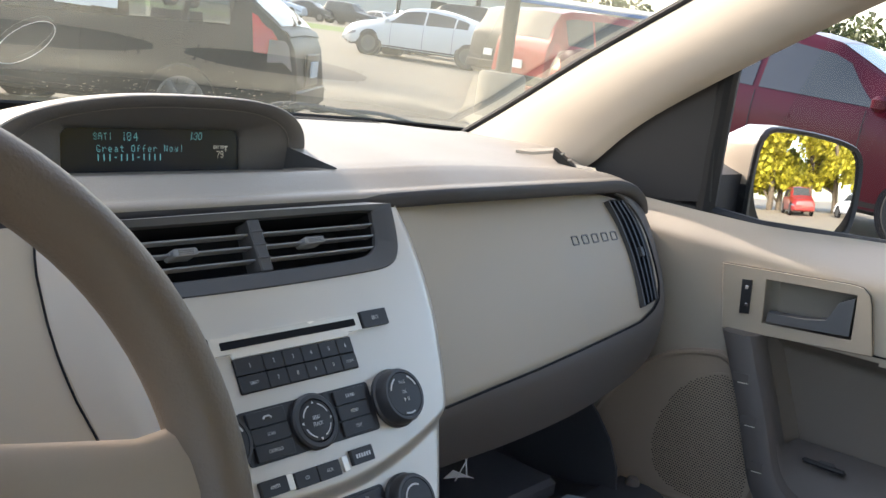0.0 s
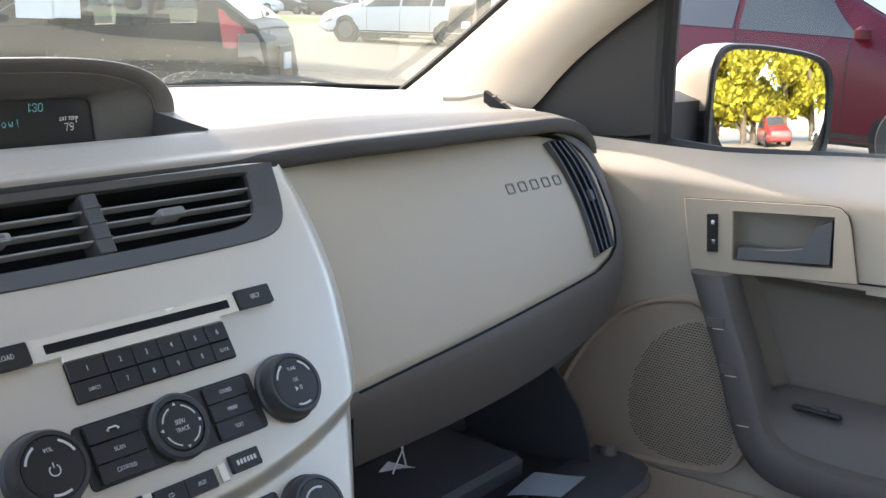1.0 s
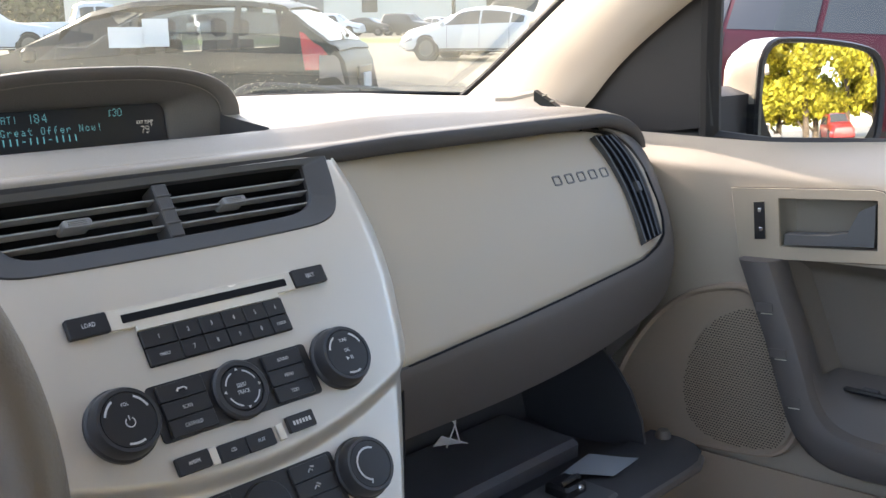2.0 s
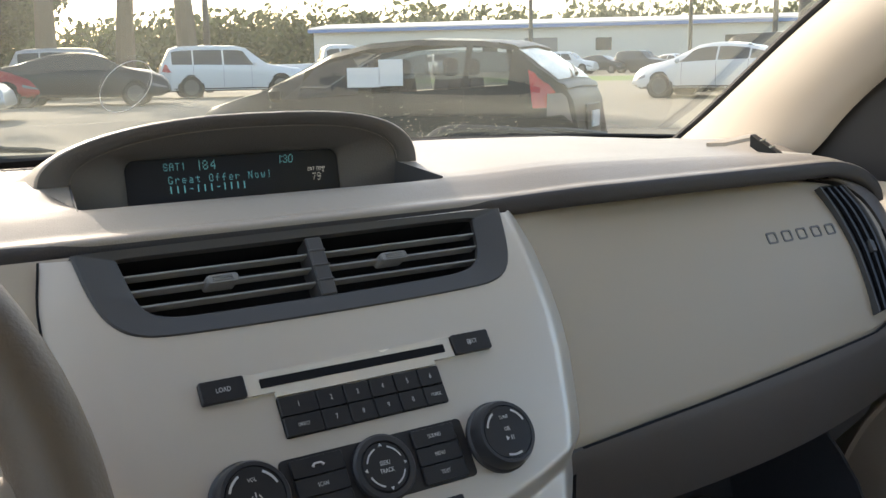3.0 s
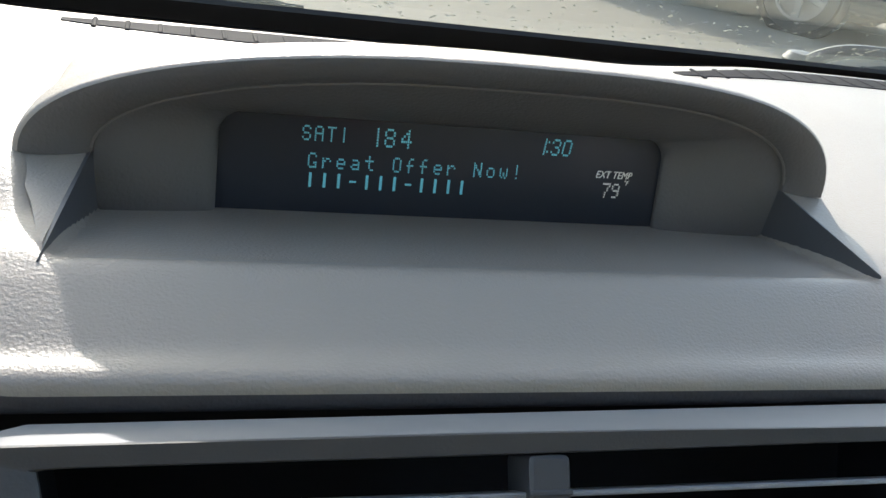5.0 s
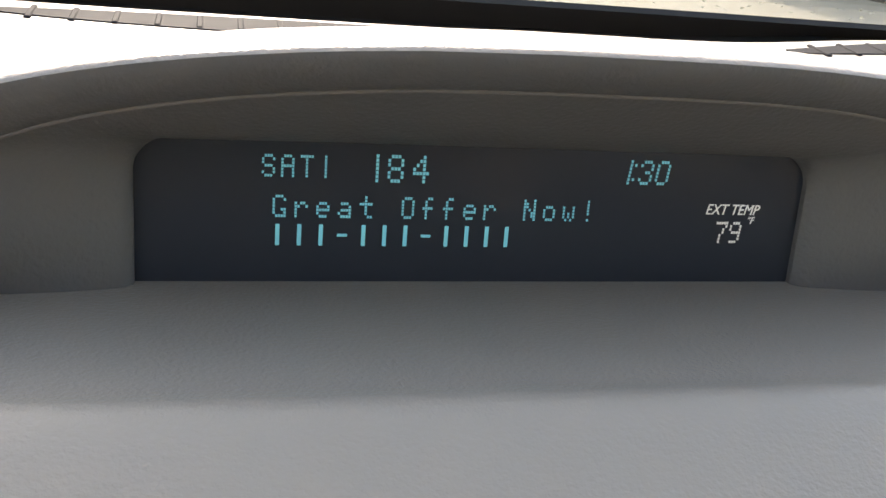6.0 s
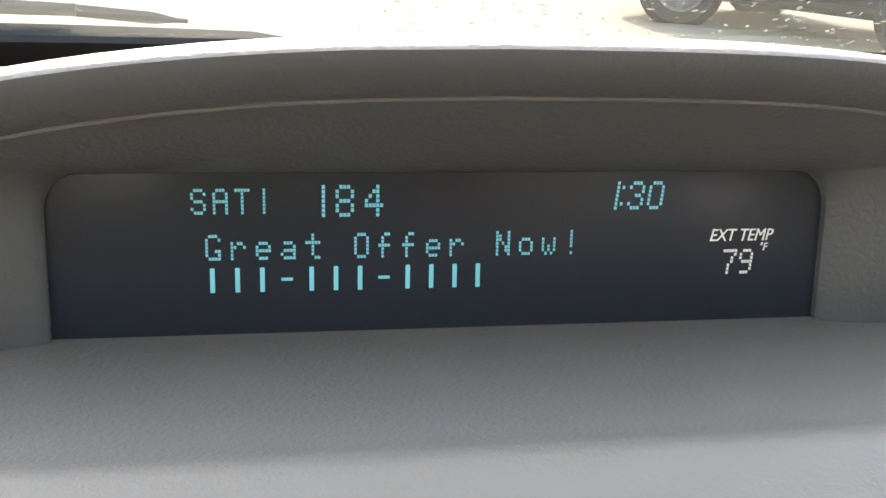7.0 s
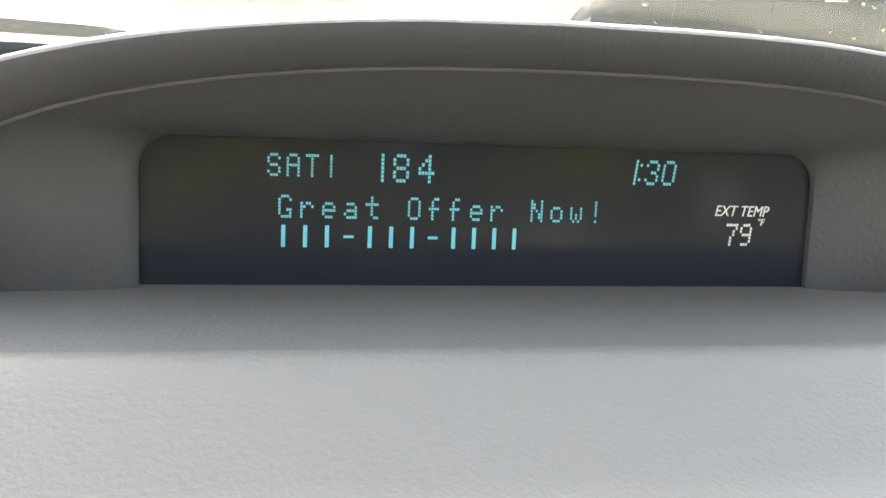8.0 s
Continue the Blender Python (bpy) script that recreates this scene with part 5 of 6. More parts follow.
structure("ceiling", sheet(lambda u, v: Vector((-0.64 + 1.28 * u, -0.22 - 1.9 * v, 1.405 + 0.03 * math.sin(math.pi * u) + 0.012 * math.sin(math.pi * v))), 16, 16, 0.03), HEADLINER, "beige cloth car headliner", "ceiling")
structure("floor", box_mesh(-0.72, 0.72, -2.1, 0.55, 0.20, 0.24), CARPET, "dark carpeted car floor", "floor")
structure("firewall", box_mesh(-0.72, 0.72, 0.50, 0.54, 0.22, 0.96), BLACK, "dark bulkhead below the windshield", "wall")
structure("wall_left", merge(box_mesh(-0.80, -0.72, -2.1, 0.55, 0.22, 1.0), box_mesh(-0.72, -0.66, -0.80, -0.68, 1.0, 1.42), box_mesh(-0.70, -0.62, -2.1, 0.0, 1.36, 1.42)), DOORSKIN, "plain beige driver side of the cabin", "wall")
structure("wall_right", merge(box_mesh(0.73, 0.80, -2.1, 0.55, 0.22, 0.975), box_mesh(0.66, 0.72, -0.90, -0.78, 0.99, 1.42), box_mesh(0.60, 0.68, -2.1, -0.32, 1.335, 1.42)), DOORSKIN, "plain beige passenger side of the cabin", "wall")
structure("wall_rear", merge(box_mesh(-0.72, 0.72, -2.15, -2.1, 0.22, 1.05), box_mesh(-0.72, 0.72, -2.15, -2.1, 1.36, 1.43)), DOORSKIN, "plain rear end of the cabin", "wall")
side_pane = structure("window_2", sheet(lambda u, v: Vector((0.735 - 0.115 * v, 0.0 - 0.80 * u - 0.17 * v * (1 - u), 0.985 + 0.36 * v)), 8, 8), SIDEGLASS, "clear passenger door window", "window", (-1, 0, 0))
side_pane.visible_shadow = False

# defroster outlets along the windshield foot: a finned one in the middle, plain slots beside it
def foot_strip(x0, x1, near, far, lift, n=24):
    """A low bar lying on the pad, its edges given as distances before the windshield foot."""
    rings = []
    for i in range(n + 1):
        u = i / n
        x = x0 + (x1 - x0) * u
        k = 1 - 0.75 * abs(2 * u - 1) ** 3
        mid, half = screen_base(x) - (near + far) / 2, (near - far) / 2 * k
        z0, z1 = dash_z(x, mid - half), dash_z(x, mid + half)
        rings.append([Vector((x, mid - half, z0 - 0.004)), Vector((x, mid - half, z0 + lift)), Vector((x, mid + half, z1 + lift)), Vector((x, mid + half, z1 - 0.004))])
    return loft(rings)


for x0, x1, count in ((-0.148, 0.147, 19), (0.188, 0.500, 20), (-0.500, -0.188, 20)):
    df = thing("defroster_grille", ((x0 + x1) / 2, 0.375, 1.034), "black defroster outlet with small upright fins in the dashboard top", "air vent", "defroster grilles")
    part("grille_base", foot_strip(x0, x1, 0.072, 0.049, 0.0005), CAVITY, df)
    for k in range(1, count):
        x = x0 + (x1 - x0) * k / count
        y = screen_base(x) - 0.0605
        part("fin", block(0.0026, 0.019, 0.0024, pose(x, y, dash_z(x, y) - 0.0015), 0.0005), CAVITY, df)
structure("trim_2", sheet(lambda u, v: Vector((-0.74 + 1.48 * u, screen_base(-0.74 + 1.48 * u) - 0.017 + 0.026 * v, dash_z(-0.74 + 1.48 * u, screen_base(-0.74 + 1.48 * u)) + 0.0025)), 60, 2, 0.002), RUBBER, "black strip between dashboard and windshield", "trim")

# small side defroster outlet on the dashboard corner
clip = thing("defroster_vent", (0.575, 0.14, 1.03), "small black and white side defroster outlet", "air vent")
def slab(points, depth):
    """A flat piece with its upper face on points and the given depth below it."""
    top = [Vector(p) for p in points]
    return loft([[p - Vector((0, 0, depth)) for p in top], top])


CL = [(0.5430, 0.1535, 1.0400), (0.5560, 0.158, 1.0400), (0.5765, 0.139, 1.0205), (0.5635, 0.1345, 1.0205)]
part("outlet", slab(CL, 0.012), BLACK, clip)
for f in (0.36, 0.70):
    p0, p1 = Vector(CL[1]).lerp(Vector(CL[2]), f), Vector(CL[0]).lerp(Vector(CL[3]), f)
    part("slat", tube([p0 + Vector((0, -0.0004, 0.0012)), p1 + Vector((0, -0.0004, 0.0012))], 0.0011, 6), INSET, clip)
part("outlet_hood", slab([(0.530, 0.200, 1.0300), (0.553, 0.160, 1.0404), (0.5475, 0.155, 1.0375), (0.536, 0.180, 1.0310)], 0.004), PILLAR, clip, "pale fairing over the outlet")
part("outlet_foot", slab([(0.572, 0.138, 1.0195), (0.584, 0.150, 1.0215), (0.626, 0.141, 1.0165), (0.614, 0.131, 1.0140)], 0.006), INSET, clip, "pale rim of the outlet")

# ---------- outside mirror ----------
mir = thing("door_mirror", (0.84, 0.02, 0.99), "tan outside mirror reflecting yellow-green trees", "mirror")
MC = Vector((0.880, -0.037, 1.021))
MM = Matrix.Translation(MC) @ Matrix(((0.862, 0, -0.507, 0), (-0.507, 0, -0.862, 0), (0, 1, 0, 0), (0, 0, 0, 1))) @ pose(0, 0, 0, -5, 0, 0)
glass_line = chaikin([(*p, 0) for p in ((-0.080, 0.068), (-0.03, 0.071), (0.05, 0.063), (0.083, 0.050), (0.087, 0.0), (0.081, -0.058), (0.06, -0.068), (-0.03, -0.069), (-0.088, -0.063), (-0.087, 0.0))], closed=True)
mring = lambda s, z, dx=0.0: [MM @ Vector((p.x * s + dx, p.y * s, z)) for p in glass_line]
convex = lambda s: [MM @ Vector((p.x * s, p.y * s, 0.0035 - ((p.x * s) ** 2 + (p.y * s) ** 2) / 2.8)) for p in glass_line]
part("mirror_glass", loft([mring(0.985, -0.006)] + [convex(0.985 - 0.05 * k) for k in range(19)]), MIRROR, mir, "convex mirror glass", sharp=80)
part("mirror_frame", loft([mring(0.97, -0.012), mring(1.07, -0.012), mring(1.09, 0.002), mring(1.06, 0.006), mring(1.0, 0.004), mring(0.99, -0.001)], (False, False)), BLACK, mir, "black mirror edge")
part("mirror_shell", loft([mring(1.08, 0.0), mring(1.11, -0.02), mring(1.10, -0.045, -0.004), mring(0.95, -0.075, -0.012), mring(0.6, -0.095, -0.02)]), MIRRORSHELL, mir, "tan painted mirror shell")
low_line = [Vector((p.x, min(p.y, -0.004), 0)) for p in glass_line]
lring = lambda sc, z, dx=0.0: [MM @ Vector((p.x * sc + dx, p.y * sc, z)) for p in low_line]
part("lower_shell", loft([lring(1.10, 0.001), lring(1.135, -0.02), lring(1.12, -0.045, -0.004), lring(0.98, -0.077, -0.012), lring(0.62, -0.097, -0.02)]), BLACK, mir, "black lower half of the mirror shell")
part("mirror_foot", loft([[Vector((x, y + dy, z)) for dy, z in ((-0.045, 0.960), (0.055, 0.960), (0.050, 1.030), (0.0, 1.036), (-0.040, 1.028))] for x, y in ((0.715, 0.065), (0.755, 0.065), (0.80, 0.063), (0.832, 0.060))]), RUBBER, mir, "black mirror foot")

# ---------- parked cars ----------
# for each kind: roof line, belt line (share of length from the tail, height)
SHAPES = {
    "hatch": dict(top=[(0, 0.62), (0.012, 0.90), (0.03, 1.03), (0.06, 1.14), (0.15, 1.40), (0.22, 1.455), (0.38, 1.485), (0.50, 1.46), (0.60, 1.37), (0.78, 1.00), (0.83, 0.96), (0.93, 0.86), (0.975, 0.76), (0.992, 0.64), (1, 0.45)],
                  belt=[(0, 1.04), (0.2, 1.03), (0.45, 0.98), (0.8, 0.90), (1, 0.5)], wheels=(0.24, 0.768), cabin=(0.12, 0.76), rear=(0.045, 0.145), front=(0.60, 0.775), doors=(0.25, 0.47, 0.66)),
    "sedan": dict(top=[(0, 0.62), (0.010, 0.94), (0.03, 1.05), (0.10, 1.10), (0.16, 1.15), (0.25, 1.30), (0.34, 1.41), (0.43, 1.465), (0.53, 1.465), (0.60, 1.41), (0.75, 1.06), (0.79, 1.01), (0.90, 0.90), (0.96, 0.80), (0.99, 0.66), (1, 0.45)],
                  belt=[(0, 1.01), (0.25, 1.02), (0.7, 0.95), (1, 0.5)], wheels=(0.20, 0.81), cabin=(0.19, 0.74), rear=(0.165, 0.335), front=(0.605, 0.745), doors=(0.30, 0.48, 0.65)),
    "suv": dict(top=[(0, 0.70), (0.008, 1.05), (0.02, 1.20), (0.07, 1.68), (0.12, 1.75), (0.30, 1.79), (0.52, 1.77), (0.58, 1.70), (0.71, 1.18), (0.75, 1.12), (0.95, 0.98), (0.99, 0.85), (1, 0.6)],
                belt=[(0, 1.14), (0.7, 1.08), (1, 0.6)], wheels=(0.20, 0.81), cabin=(0.05, 0.70), rear=(0.02, 0.07), front=(0.58, 0.705), doors=(0.22, 0.42, 0.58)),
    "pickup": dict(top=[(0, 0.75), (0.006, 1.10), (0.37, 1.14), (0.375, 1.22), (0.40, 1.72), (0.44, 1.82), (0.56, 1.83), (0.61, 1.76), (0.71, 1.25), (0.75, 1.20), (0.96, 1.10), (0.992, 0.95), (1, 0.7)],
                   belt=[(0, 1.10), (0.7, 1.16), (1, 0.7)], wheels=(0.19, 0.82), cabin=(0.39, 0.70), rear=(0.376, 0.40), front=(0.61, 0.705), doors=(0.405, 0.50, 0.60)),
}


def car(label, category, kind, length, width, at, heading, coat, detail=True, scale=1.0, steer=0, clear=False):
    """A parked car: body, glass, lamps and wheels. heading: degrees clockwise from +y in which it faces."""
    sh = SHAPES[kind]
    root = thing("car" if kind != "pickup" else "pickup_truck", (0, 0, 0), label, category, "parked cars")
    half = width / 2

    def skin(s, u):
        """s from tail to nose; u from the left sill (-1) over the roof (0) to the right sill (1)."""
        top, belt = lerp_table(sh["top"], s) * scale, lerp_table(sh["belt"], s) * scale
        belt = min(belt, top - 0.01)
        end = min(s, 1 - s)
        w = half * (1 - 0.20 * (1 - smooth01(end / 0.10)) ** 1.6)
        floor_z = 0.24 + 0.10 * (1 - smooth01(end / 0.06))
        rise = smooth01((top - belt) / 0.35)
        wr = w * (0.93 - 0.20 * rise)
        a = 1 - abs(u)      # 0 at the sill, 1 at the roof's middle
        rows = [(0.0, w * 0.90, floor_z), (0.06, w * 0.97, floor_z + 0.04), (0.22, w, floor_z + (belt - floor_z) * 0.35), (0.38, w * 0.995, floor_z + (belt - floor_z) * 0.72), (0.45, w * 0.985, floor_z + (belt - floor_z) * 0.84),
                (0.52, w * 0.955, belt), (0.74, wr * 1.02, belt + (top - belt) * 0.86), (0.80, wr * 0.93, belt + (top - belt) * 0.97), (1.0, 0.0, top + 0.015)]
        for (p, wa, za), (q, wb, zb) in zip(rows, rows[1:]):
            if a <= q + 1e-9:
                f = (a - p) / (q - p)
                y, z = wa + (wb - wa) * f, za + (zb - za) * f
                break
        return Vector(((s - 0.5) * length, -math.copysign(y, u) if u else 0.0, z))

    us = [-1, -0.94, -0.85, -0.78, -0.70, -0.62, -0.55, -0.51, -0.48, -0.40, -0.32, -0.26, -0.23, -0.20, -0.12, 0.0]
    us = us + [-x for x in us[-2::-1]]
    stations = sorted(set([k / 66 for k in range(67)] + [p for p, _ in sh["top"]] + [0.004, 0.996]))
    bm = bmesh.new()
    grid = [[bm.verts.new(skin(s, u)) for u in us] for s in stations]
    c0, c1 = sh["cabin"]
    d = sh["doors"]
    cuts = [(c0 + 0.03, d[0] - 0.006, (0.0, 0)), (d[0] + 0.004, d[1] - 0.006, (0, 0)), (d[1] + 0.006, d[2] + 0.05, (0, -0.07))]

    def open_at(s, u):
        """Where the body is cut out for a pane of glass."""
        if not clear:
            return False
        if abs(u) < 0.21:
            return sh["rear"][0] < s < sh["rear"][1] or sh["front"][0] < s < sh["front"][1]
        return 0.285 < abs(u) < 0.475 and any(lo < s < hi - (0.05 if sl[1] else 0) for lo, hi, sl in cuts)

    for i, (a, b) in enumerate(zip(grid, grid[1:])):
        for k in range(len(us) - 1):
            if not open_at((stations[i] + stations[i + 1]) / 2, (us[k] + us[k + 1]) / 2):
                bm.faces.new((a[k], a[k + 1], b[k + 1], b[k]))
    bm.faces.new(grid[0])
    bm.faces.new(grid[-1])
    for a, b in zip(grid, grid[1:]):
        bm.faces.new((a[0], b[0], b[-1], a[-1]))
    part("body", bm, coat, root)

    def patch(s0, s1, u0, u1, lift, nu=10, nv=6, slope=(0, 0), thick=0.004):
        """A piece of the skin laid a little proud of it."""
        def fn(p, q):
            u = u0 + (u1 - u0) * q
            s = s0 + (s1 - s0) * p
            s += (slope[0] * (1 - p) + slope[1] * p) * q
            h = 1e-3
            c = skin(s, u)
            nrm = (skin(min(1, s + h), u) - c).cross(skin(s, u + h) - c)
            nrm = nrm.normalized() if nrm.length > 1e-9 else Vector((0, 0, 1))
            mid = Vector((c.x, 0, 0.6))
            if nrm.dot(c - mid) < 0:
                nrm = -nrm
            return c + nrm * lift
        return sheet(fn, nu, nv, thick)

    pane, thin = (CARPANE, 0.0) if clear else (CARGLASS, 0.004)
    for side in (-1, 1):
        for s0, s1, sl in cuts:
            if s1 - s0 > 0.02:
                part("side_window", patch(s0, s1, side * 0.475, side * 0.285, 0.006, slope=sl, thick=thin), pane, root, towards=(0, -side, 0))
        if detail:
            for s in (d[0], d[1], d[2] + 0.03):
                part("door_seam", patch(s, s + 0.0016, side * 0.95, side * 0.49, 0.004, 1, 12), RUBBER, root)
            for s in (d[0] + 0.03, d[1] + 0.03):
                part("door_handle", patch(s, s + 0.045, side * 0.585, side * 0.565, 0.02, 5, 2), coat, root)
            part("mirror", block(0.13, 0.10, 0.13, Matrix.Translation(skin(d[2] + 0.055, side * 0.48)) @ pose(0, -side * 0.08, -0.01), 0.03), coat, root)
        part("rocker", patch(0.03, 0.97, side * 0.995, side * 0.90, 0.006, 30, 2), BLACK, root)
        lo, hi = (0.62, 0.47) if kind in ("hatch", "suv") else (0.60, 0.50)
        part("tail_lamp", patch(0.012, 0.075, side * lo, side * hi, 0.008, slope=(0.02, -0.03)) if kind != "hatch" else patch(0.024, 0.090, side * 0.60, side * 0.34, 0.010, slope=(0.070, 0.018)), RED_LAMP, root, "red tail lamp")
        if kind == "hatch":
            part("reversing_lamp", patch(0.012, 0.062, side * 0.645, side * 0.52, 0.014, slope=(0.012, 0.0)), CLEAR_LAMP, root, "clear reversing lamp")
        part("headlamp", patch(0.90, 0.985, side * 0.60, side * 0.51, 0.008), CLEAR_LAMP, root, "clear headlamp")
    part("rear_window", patch(*sh["rear"], -0.20, 0.20, 0.006, thick=thin), pane, root, towards=(-1, 0, 0.5))
    part("windshield", patch(*sh["front"], -0.20, 0.20, 0.006, thick=thin), pane, root, towards=(1, 0, 0.5))
    if clear:
        part("cabin_floor", block(length * 0.62, width * 0.86, 0.05, pose(-0.02 * length, 0, 0.55), 0.02), SEATCLOTH, root)
        for x, y in ((0.02, 0.36), (0.02, -0.36), (-0.17, 0.34), (-0.17, -0.34)):
            seat = part("seat", loft([[Vector((length * x + dx, y + w * sy, z)) for dx, sy in ((-0.08, -1), (0.06, -1), (0.06, 1), (-0.08, 1))] for dx0, w, z in ((0, 0.24, 0.60), (0, 0.24, 1.0), (0, 0.20, 1.10))]), SEATCLOTH, root, "dark cloth seat back")
            part("headrest", block(0.09, 0.26, 0.17, pose(length * x - 0.03, y, 1.13), 0.03), SEATCLOTH, seat)
    part("number_plate", block(0.02, 0.30, 0.15, pose(-length / 2 - 0.022, 0, 0.64), 0.004), PAPER, root, "plain pale plate")
    if kind == "hatch":
        part("plate_recess", block(0.03, 0.62, 0.30, pose(-length / 2 + 0.002, 0, 0.56), 0.01), BLACK, root, "black recess round the plate")
        part("tail_handle", patch(0.026, 0.036, -0.30, 0.30, 0.018, 4, 16, thick=0.012), BLACK, root, "black bar under the rear window")
        part("rear_wiper", tube([skin(0.048, 0.0) + Vector((-0.03, 0, 0.02)), skin(0.060, 0.05) + Vector((-0.03, 0, 0.02)), skin(0.085, 0.13) + Vector((-0.03, 0, 0.015))], [0.022, 0.013, 0.007], 6), BLACK, root, "black rear wiper")
        part("spoiler", patch(0.140, 0.185, -0.21, 0.21, 0.022, 6, 14, thick=0.014), BLACK, root, "black roof spoiler")
    part("rear_bumper", block(0.05, width * 0.86, 0.18, pose(-length / 2 + 0.005, 0, 0.36), 0.02), BLACK, root)
    r = 0.33 if kind in ("hatch", "sedan") else 0.38
    for s in sh["wheels"]:
        for side in (-1, 1):
            cx, cy = (s - 0.5) * length, -side * (half - 0.085)
            turn = pose(cx, cy, r, 0, 0, steer if s > 0.5 else 0) @ pose(0, 0, 0, 90 * side)
            w = part("wheel", disc([(0.60 * r, 0.02), (0.66 * r, 0.10), (0.95 * r, 0.105), (r, 0.08), (r, -0.10), (0.9 * r, -0.12)], turn, 32), TYRE, root, "black tyre")
            part("wheel_arch", disc([(1.16 * r, -0.1), (1.16 * r, 0.075), (1.10 * r, 0.082)], turn, 32), CAVITY, root, "dark wheel arch")
            n_spokes = 5 if kind == "hatch" else 10
            spokes = [block((0.17 if kind == "hatch" else 0.075) * r, 0.60 * r, 0.02, turn @ pose(0, 0, 0.085, 0, 0, 360 / n_spokes * k) @ pose(0, 0.32 * r, 0), 0.006) for k in range(n_spokes)]
            part("rim", merge(disc([(0.67 * r, 0.085), (0.67 * r, 0.108), (0.60 * r, 0.108), (0.60 * r, 0.085)], turn, 32), disc([(0.15 * r, 0.08), (0.15 * r, 0.11), (0.10 * r, 0.113)], turn, 16), *spokes), RIM, w, "five-spoked alloy rim" if kind == "hatch" else "many-spoked alloy rim")
    x, y = at
    root.matrix_world = pose(x, y, ground_height(x, y), 0, 0, 90 - heading)
    return root


LEAF = leaf_material("green_leaves", (0.070, 0.082, 0.028))
LEAF_YELLOW = leaf_material("yellow_green_leaves", (0.40, 0.37, 0.035))
P_BLACK = material("black_car_paint", (0.012, 0.016, 0.020), 0.42, vary=0.03, vary_size=0.6, spec=0.14, coat=0.03)
P_WHITE = paint("white_car_paint", (0.62, 0.64, 0.66), 0.0)
P_MAROON = paint("maroon_car_paint", (0.060, 0.004, 0.011), 0.0, 0.12)
P_RED = paint("red_car_paint", (0.35, 0.03, 0.03))
P_DARK = paint("dark_grey_car_paint", (0.035, 0.037, 0.041), 0.05, 0.3)
P_SILVER = paint("silver_car_paint", (0.42, 0.43, 0.44), 0.5)

hatch = car("black five-door hatchback parked across the lot", "car", "hatch", 4.06, 1.72, (4.90, 8.29), -37, P_BLACK, steer=32, clear=True)
car("white four-door sedan parked nose towards the lane", "car", "sedan", 4.85, 1.85, (21.3, 18.4), -20, P_WHITE)
car("dark grey hatchback behind the white sedan", "car", "suv", 4.5, 1.85, (25.0, 20.6), -20, P_DARK)
car("maroon sedan parked two spaces away, tail to the lane", "car", "sedan", 4.85, 1.85, (8.95, 3.0), 180, P_MAROON, scale=1.15)
car("red crossover parked beyond the lamp post", "car", "suv", 4.6, 1.85, (16.5, 9.6), 105, P_RED)
car("dark crossover parked behind the silver one", "car", "suv", 4.6, 1.85, (19.5, 12.6), 105, P_DARK, False)
car("white pickup truck parked at the far side", "pickup", "pickup", 5.6, 2.0, (32, 20.5), 150, P_WHITE, False)
car("white sport utility vehicle under the trees", "car", "suv", 5.0, 2.0, (13.0, 33.4), 105, P_WHITE)
car("silver sport utility vehicle under the trees", "car", "suv", 5.0, 2.0, (8.6, 36.0), 105, P_SILVER, False)
car("dark grey sedan under the trees", "car", "sedan", 4.8, 1.85, (6.8, 29.0), 110, P_DARK, False)
car("red sedan under the trees", "car", "sedan", 4.8, 1.85, (3.6, 30.0), 110, P_RED, False)
car("silver sedan with a sunlit bonnet", "car", "sedan", 4.8, 1.85, (1.6, 24.0), 110, P_SILVER, False)
car("white pickup truck behind the white vehicle", "pickup", "pickup", 5.6, 2.0, (17.5, 34.0), 110, P_WHITE, False)
for k, (ang, dist, kind, coat) in enumerate(((40.3, 82, "suv", P_WHITE), (42.1, 84, "sedan", P_DARK), (44.4, 83, "suv", P_DARK), (46.2, 84, "sedan", P_WHITE), (48.0, 84, "suv", P_SILVER), (33.0, 90, "suv", P_WHITE))):
    a = radians(ang)
    car("small far car in front of the workshop", "car", kind, 4.7, 1.85, (dist * math.sin(a), dist * math.cos(a)), 150 + 10 * k, coat, False)
car("red sport utility vehicle behind the camera car", "car", "suv", 4.7, 1.9, (4.6, -25.0), 5, P_RED, False)
car("white car behind the camera car", "car", "sedan", 4.8, 1.85, (9.0, -22.0), 200, P_WHITE, False)

# paper sheet inside the hatchback's side window
def note_sheet(x0, x1, z0, z1):
    return sheet(lambda u, v: hatch.matrix_world @ Vector((x0 + (x1 - x0) * u, 0.80, z0 + (z1 - z0) * v)) + Vector((-0.06, -0.07, 0)), 4, 4, 0.003)


for x0, x1, z0, z1 in ((-0.20, 0.13, 1.04, 1.22), (-0.43, -0.19, 1.05, 1.29)):
    tagged(part("window_sticker", note_sheet(x0, x1, z0, z1), PAPER, None), "white paper sheet in the hatchback's side window", "paper", "papers in the window")

